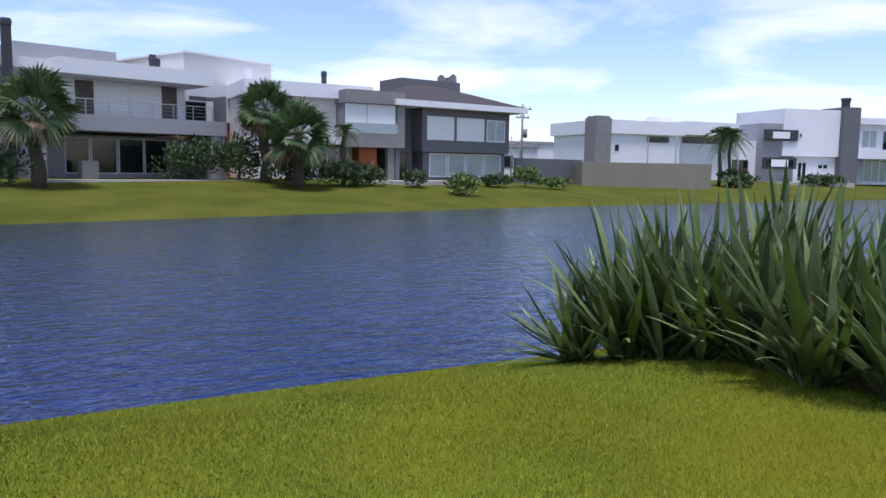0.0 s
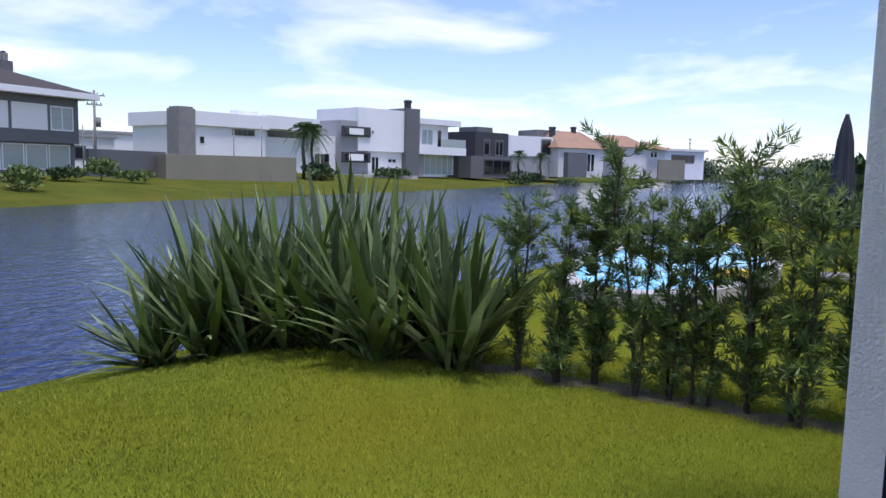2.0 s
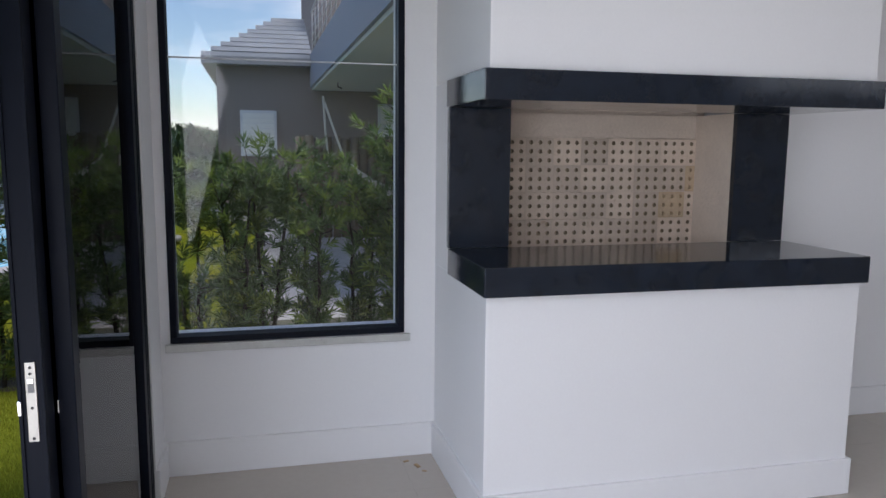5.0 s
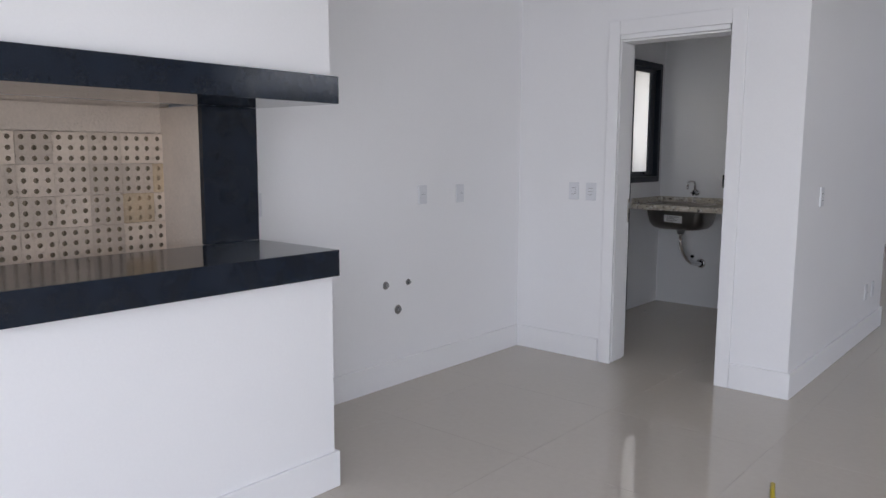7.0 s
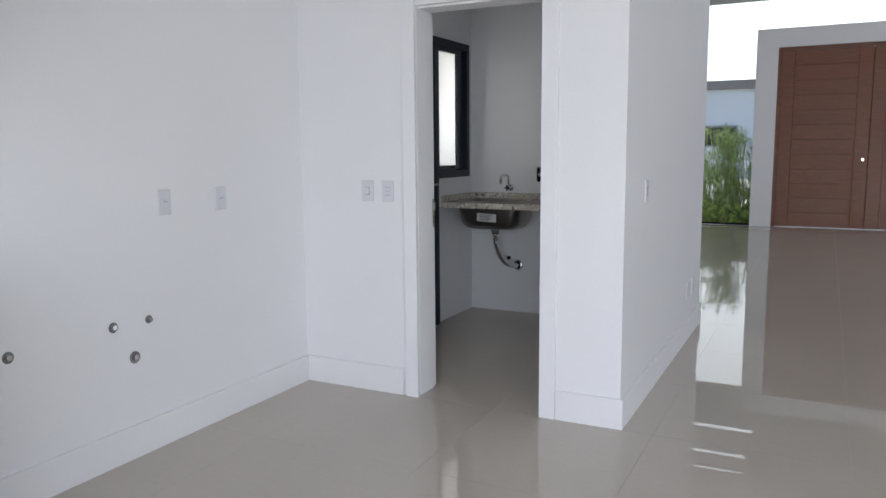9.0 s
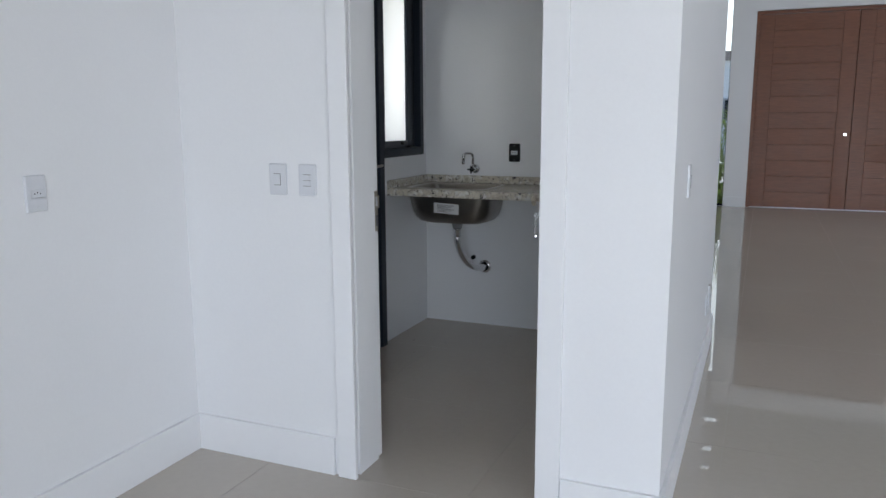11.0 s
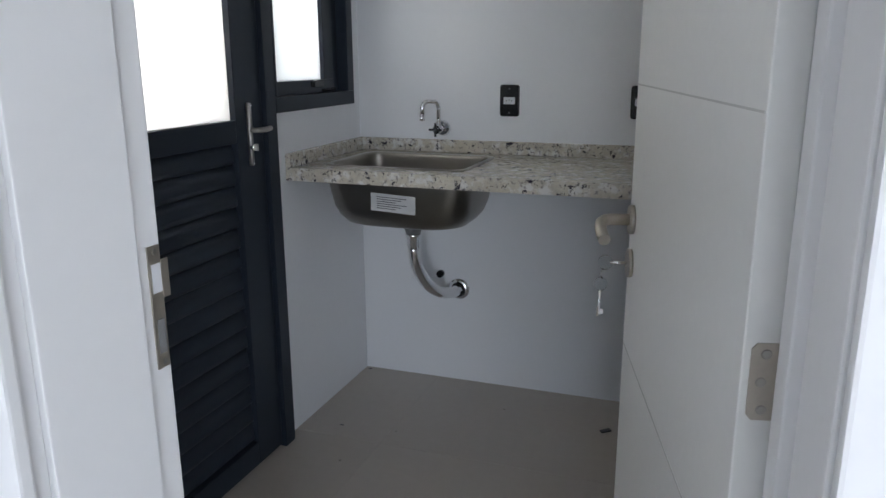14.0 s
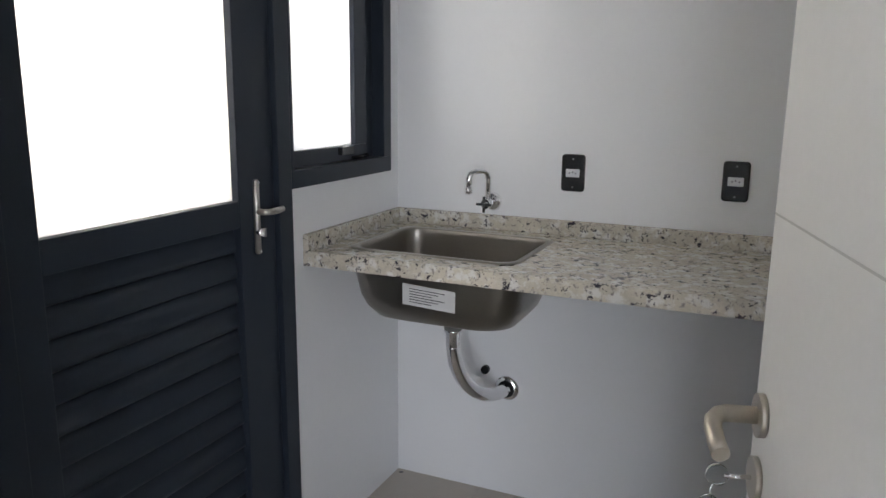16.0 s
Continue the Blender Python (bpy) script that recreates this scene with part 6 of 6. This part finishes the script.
def pole(x, y, h_, arms=True, r=0.11, label="concrete utility pole with crossarms"):
    th = thing("utility_pole", label, "pole", pose(x, y, 0))
    part("shaft", tube([(0, 0, -0.5), (0, 0, h_)], [r * 1.3, r], 8), M["concrete"], th)
    if arms:
        for zz, w in ((h_ - 0.5, 1.1), (h_ - 1.4, 0.8)):
            ca = part("crossarm", box(-w, w, -0.06, 0.06, zz, zz + 0.12), M["concrete"], th)
            for k in (-0.85, -0.3, 0.3, 0.85):
                part("insulator", tube([(k * w, 0, zz + 0.12), (k * w, 0, zz + 0.32)], 0.05, 6), M["plastic_grey"], ca)
        part("transformer", tube([(0.35, 0, h_ - 3.4), (0.35, 0, h_ - 2.5)], 0.25, 10), M["concrete"], th)


pole(43.2, 66.0, 8.0)
for i in range(6):
    pole(47 + i * 3.2, 76 + (i % 3) * 3, 5.6 - 0.25 * (i % 4), False, 0.06, "thin dark wooden fence pole")
pole(49.8, 54.5, 4.6, False, 0.05, "thin dark wooden garden pole"); pole(55.3, 56.5, 5.2, False, 0.05, "thin dark wooden garden pole")
pole(190, 48, 10, True)

# bushes in front of the houses
for x, y, w, d, hh, nn, mt_, lab in ((-1.9, 41.7, 1.9, 1.5, 2.0, 700, "bush", "spiky green agave-like bush"), (7.6, 46.6, 3.4, 1.6, 2.4, 1300, "bush", "tall dark green hedge bush"), (10.2, 47.2, 3.2, 1.6, 2.6, 1300, "bush", "tall dark green hedge bush"),
                                (13.4, 45.3, 3.4, 1.8, 1.9, 1200, "bush", "dense dark green garden bush"), (16.2, 45.2, 2.8, 1.6, 1.6, 900, "bush", "dense dark green garden bush"), (18.2, 45.6, 2.0, 1.2, 1.3, 600, "bush", "dense dark green garden bush"),
                                (23.2, 42.3, 1.9, 1.9, 1.5, 600, "bush_light", "spiky green agave-like bush"), (21.3, 45.5, 1.6, 1.2, 1.1, 400, "bush", "low dark green garden bush"), (25.8, 46.0, 2.0, 1.2, 0.9, 500, "bush", "low dark green garden bush"),
                                (28.6, 46.6, 2.4, 1.2, 0.9, 500, "bush", "low dark green garden bush"), (31.5, 47.5, 2.4, 1.4, 1.6, 500, "bush_light", "low light green garden bush"), (33.6, 47.2, 3.0, 1.4, 0.9, 500, "bush_light", "low light green garden bush"),
                                (60.5, 53.2, 4.5, 2.0, 1.6, 700, "bush", "low dark green bush under the palms"), (79, 57.0, 6, 2, 1.2, 700, "bush", "low dark green bush by a lawn"), (104, 50, 8, 2, 1.8, 900, "bush", "dark bush before the far houses"),
                                (118, 49, 12, 3, 2.0, 900, "bush", "dark bush before the far houses"), (133, 46, 14, 3, 2.4, 900, "bush", "dark bush before the far houses"), (160, 42, 14, 3, 2.2, 900, "bush", "dark bush before the far houses"), (185, 40, 16, 4, 2.6, 900, "bush", "dark bush before the far houses")):
    clump("garden_bush", x, y, ground_z(x, y) - 0.05, w, d, hh, nn, 0.28 if y < 50 else 0.5, M[mt_], lab)
for x, y, hh, w in ((200, 60, 9, 26), (235, 55, 8, 30), (270, 30, 9, 40), (240, 12, 9, 40), (150, -6, 9, 22), (120, -18, 9, 24), (60, -14, 6, 14), (46, 4.5, 2.6, 10), (30, 2.0, 2.3, 6)):
    clump("tree", x, y, ground_z(x, y) - 0.2, w, w * 0.5, hh, 2600, 0.9 if x > 100 else 0.4, M["bush"], "distant dark green tree group", "tree", "far trees")

# ---------------------------------------------------------------- neighbour: pool, umbrella, house
bm = bmesh.new()
pc = []
for i in range(36):
    a = 2 * math.pi * i / 36
    r = 1.0 + 0.10 * math.sin(2 * a + 0.6)
    pc.append((13.3 + 3.6 * r * math.cos(a), 3.35 + 1.45 * r * math.sin(a)))
pl = thing("swimming_pool", "free-form swimming pool with light blue water", "pool")
for nm, s0, s1, za, zb, mt_ in (("coping", 1.0, 1.10, -0.10, -0.06, "paving"),):
    v0 = [bm.verts.new((13.3 + (x - 13.3) * s0, 3.35 + (y - 3.35) * s0, zb)) for x, y in pc]
    v1 = [bm.verts.new((13.3 + (x - 13.3) * s1, 3.35 + (y - 3.35) * (s1 + 0.1), zb)) for x, y in pc]
    v2 = [bm.verts.new((v.co.x, v.co.y, -0.9)) for v in v1]
    v3 = [bm.verts.new((v.co.x, v.co.y, -0.9)) for v in v0]
    for i in range(36):
        k = (i + 1) % 36
        for a_, b_ in ((v0, v1), (v1, v2), (v3, v0)):
            bm.faces.new((a_[i], a_[k], b_[k], b_[i]))
    part(nm, bm, M[mt_], pl, "pale stone pool coping")
bm = bmesh.new()
bm.faces.new([bm.verts.new((x, y, -0.095)) for x, y in pc])
part("pool_water", bm, M["pool"], pl, "light blue pool water")
structure("terrace", box(17.5, 24, -9, 0.5, -0.6, -0.12), M["paving"], "pale paved terrace of the neighbouring house", "terrace")
structure("pavement", box(6.9, 17.5, -9.0, -0.6, -0.6, -0.14), M["paving"], "pale paved yard behind the hedge", "pavement")

fl = thing("pool_float", "small yellow swim ring floating in the pool", "swim ring", pose(11.7, 2.1, -0.055))
bm = bmesh.new()
add_tube(bm, [(0.24 * math.cos(2 * math.pi * i / 20), 0.24 * math.sin(2 * math.pi * i / 20), 0.03 * (i == 0)) for i in range(20)] + [(0.24, 0, 0.0)], 0.09, 10)
part("ring", bm, M["yellow"], fl)

um = thing("umbrella", "closed dark grey garden umbrella", "umbrella", pose(13.6, 0.95, -0.2))
part("pole", tube([(0, 0, 0), (0, 0, 2.5)], 0.025, 8), M["alu_black"], um)
part("base", tube([(0, 0, 0), (0, 0, 0.08)], 0.3, 16), M["concrete"], um)
cb = bmesh.new()
ring_prev = None
for zz, rr in ((2.62, 0.02), (2.45, 0.06), (2.2, 0.10), (1.9, 0.12), (1.6, 0.15), (1.3, 0.17), (1.25, 0.13)):
    ring = [cb.verts.new((rr * (1 + 0.3 * (k % 2)) * math.cos(k * math.pi / 8), rr * (1 + 0.3 * (k % 2)) * math.sin(k * math.pi / 8), zz)) for k in range(16)]
    if ring_prev:
        for k in range(16):
            cb.faces.new((ring_prev[k], ring_prev[(k + 1) % 16], ring[(k + 1) % 16], ring[k]))
    ring_prev = ring
part("canopy", cb, M["fabric_dark"], um, "folded dark canvas")

nh = thing("neighbour_house", "taupe neighbouring house with a cantilevered balcony slab", "house")
part("wall", box(18.2, 26, -14, 0.2, -0.2, 3.25), M["taupe"], nh)
part("upper_wall", box(19.5, 26, -14, -2.2, 3.25, 6.4), M["taupe"], nh)
part("balcony_slab", box(7.2, 18.19, -12, -1.9, 2.80, 3.54), M["blue_grey"], nh, "balcony slab in the blue-grey of its shaded side")
part("soffit", box(7.25, 18.19, -12, -1.95, 2.74, 2.799), M["soffit"], nh, "pale soffit")
part("front_beam", box(7.0, 7.19, -12, -2.2, 2.72, 3.7), M["soffit"], nh, "white beam")
rl = part("railing", tube([(7.3, -1.95, 4.5), (18.1, -1.95, 4.5)], 0.025, 8), M["steel"], nh, "steel balcony railing")
for i in range(13):
    xx = 7.4 + i * 0.88
    part("post", tube([(xx, -1.95, 3.54), (xx, -1.95, 4.5)], 0.018, 6), M["steel"], rl)
for zz in (3.75, 3.95, 4.15, 4.35):
    part("bar", tube([(7.3, -1.95, zz), (18.1, -1.95, zz)], 0.008, 6), M["steel"], rl)
part("eave", box(17.8, 26.4, -1.9, 0.5, 3.25, 3.42), M["h_lgrey"], nh, "grey eave")
for k in range(9):
    w = 0.36
    bm = bmesh.new()
    add_box(bm, 17.9 + k * w, 17.9 + (k + 1) * w + 0.06, -1.95, 0.5 - k * 0.2, 3.43 + k * 0.155, 3.47 + k * 0.155 + 0.05)
    part("roof_course", bm, M["roof_white"], nh)
for y0_, y1_, z0_, z1_ in ((-1.12, -0.3, 1.2, 2.25), (-4.6, -3.5, 1.5, 2.45)):
    wd = part("window", box(18.12, 18.199, y0_, y1_, z0_, z1_), M["plastic_white"], nh, "white framed window")
    for i in range(8):
        hh = (z1_ - z0_ - 0.1) / 8
        part("slat", box(18.10, 18.119, y0_ + 0.06, y1_ - 0.06, z0_ + 0.05 + i * hh, z0_ + 0.05 + (i + 1) * hh - 0.015), M["shutter"], wd)
wd = part("glass_door", box(18.12, 18.199, -8.2, -5.5, -0.1, 2.55), M["plastic_white"], nh, "white framed glass door")
for i in range(3):
    part("pane", box(18.10, 18.119, -8.1 + i * 0.87, -7.33 + i * 0.87, 0.0, 2.42), M["h_glass"], wd)
for i in range(2):
    part("spotlight", tube([(12.5 + 4 * i, -3.4 - i, 2.725), (12.5 + 4 * i, -3.4 - i, 2.739)], 0.11, 14), M["plastic_white"], nh)
part("lamp_hook", tube([(15.8, -2.3, 2.739), (15.8, -2.3, 2.66), (15.8, -2.38, 2.62)], 0.015, 6), M["alu_black"], nh)
fp = thing("log_fence", "fence of upright weathered round logs", "fence")
for i in range(17):
    xx, yy = 13.2, -1.37 - i * 0.155
    part("log", tube([(xx, yy, -0.3), (xx, yy, 1.60 + 0.03 * math.sin(i * 2.1))], 0.075, 8), M["wood_post"], fp)
hm = thing("rope_hammock", "cream rope hammock hanging from the slab", "hammock")
part("rope", tube([(12.6, -1.72, 2.25), (12.6, -1.75, 1.7), (12.6, -1.8, 1.1)], 0.02, 6), M["rope"], hm)
part("rope", tube([(12.6, -1.74, 2.15), (12.5, -1.95, 1.5), (12.4, -2.05, 1.2)], 0.022, 6), M["rope"], hm)
bm = bmesh.new()
pv = None
for i in range(13):
    t = i / 12
    c = Vector((12.4 - 0.3 * t, -2.05 - 2.6 * t, 1.2 - 2.9 * t * (1 - t)))
    w = 0.05 + 0.30 * math.sin(math.pi * t)
    row = [bm.verts.new(c + Vector((k * w, 0, abs(k) * w * 0.6))) for k in (-1, -0.5, 0, 0.5, 1)]
    if pv:
        for k in range(4):
            bm.faces.new((pv[k], pv[k + 1], row[k + 1], row[k])).smooth = True
    pv = row
part("netting", bm, M["rope"], hm)
for yy, ww in ((-0.7, 1.6), (-5.0, 2.2)):
    clump("garden_bush", 12.2, yy, -0.2, 1.2, ww, 1.4, 900, 0.12, M["bush"], "dark green bush in the neighbour's garden")

# ---------------------------------------------------------------- entrance garden, seen through the glazing
structure("entry_pavement", box(-6, 10, YE - 30, YE - 3.2, -0.6, -0.17), M["paving"], "pale paved forecourt", "pavement")


def papyrus(x, y, height, stems, seed):
    r = random.Random(seed)
    th = thing("papyrus_plant", "bushy green papyrus plant behind the entrance glass", "plant", pose(x, y, -0.2), "plants by the entrance")
    V, Fc = [], []
    sb_ = bmesh.new()
    for i in range(stems):
        a, rr = r.uniform(0, 6.28), 0.3 * r.random() ** 0.5
        b_ = Vector((rr * math.cos(a), rr * math.sin(a), 0))
        H = height * r.uniform(0.25, 1.0)
        tp_ = b_ + Vector((r.uniform(-0.3, 0.3), r.uniform(-0.3, 0.3), H))
        add_tube(sb_, [b_, b_.lerp(tp_, 0.5), tp_], 0.006, 4, False)
        for k in range(26):
            a2, e = r.uniform(0, 6.28), r.uniform(-0.3, 1.3)
            q = Vector((math.cos(a2) * math.cos(e), math.sin(a2) * math.cos(e), math.sin(e)))
            L = r.uniform(0.15, 0.3)
            sd_ = q.cross(Vector((0.3, 0.2, 1))).normalized() * 0.006
            i0 = len(V)
            V.extend((tp_, tp_ + q * L * 0.6 + sd_, tp_ + q * L + Vector((0, 0, -0.06)), tp_ + q * L * 0.6 - sd_))
            Fc.append((i0, i0 + 1, i0 + 2, i0 + 3))
    part("stems", sb_, M["garden_green"], th)
    stuff("leaves", mesh_from_arrays("leaves", np.array([tuple(v) for v in V]), np.array(Fc), M["garden_green"]), None, th)


for i, (x, y, hh) in enumerate(((1.95, -17.0, 1.75), (2.4, -16.9, 1.9), (2.8, -17.2, 1.85), (2.2, -17.6, 1.8), (3.1, -17.0, 1.75), (1.5, -17.5, 1.7))):
    papyrus(x, y, hh, 55, 60 + i)
for i, (x, y) in enumerate(((1.9, -16.5), (2.25, -16.45), (2.6, -16.5), (2.95, -16.6))):
    clump("garden_bush", x, y, -0.2, 0.5, 0.4, 0.55, 260, 0.16, M["garden_green"], "low leafy plant behind the entrance glass")
sh = thing("street_house", "white house across the street with a dark band", "house")
part("wall", box(-10, 22, -52, -44, -0.2, 4.25), M["h_white"], sh)
part("roof_band", box(-10.2, 22.2, -52, -43.8, 4.25, 4.7), M["taupe"], sh, "reddish brown band")
for i in range(7):
    wd = part("window", box(-6 + i * 3.6, -4 + i * 3.6, -43.99, -43.9, 1.3, 2.4), M["h_lgrey"], sh)
    part("pane", box(-5.9 + i * 3.6, -4.1 + i * 3.6, -43.89, -43.87, 1.4, 2.3), M["h_glass"], wd)
# Glowing sheet added to whiten the view through the entrance glazing.
bm = bmesh.new()
bm.faces.new([bm.verts.new(p) for p in ((-70, -85, -1), (70, -85, -1), (70, -85, 38), (-70, -85, 38))])
structure("backdrop", bm, M["sky_sheet"], "glowing white sheet in place of the sky beyond the street", "backdrop")
structure("street_wall", box(-10, 22, -40.2, -40, -0.2, 1.3), M["h_white"], "low white front wall across the street", "wall")
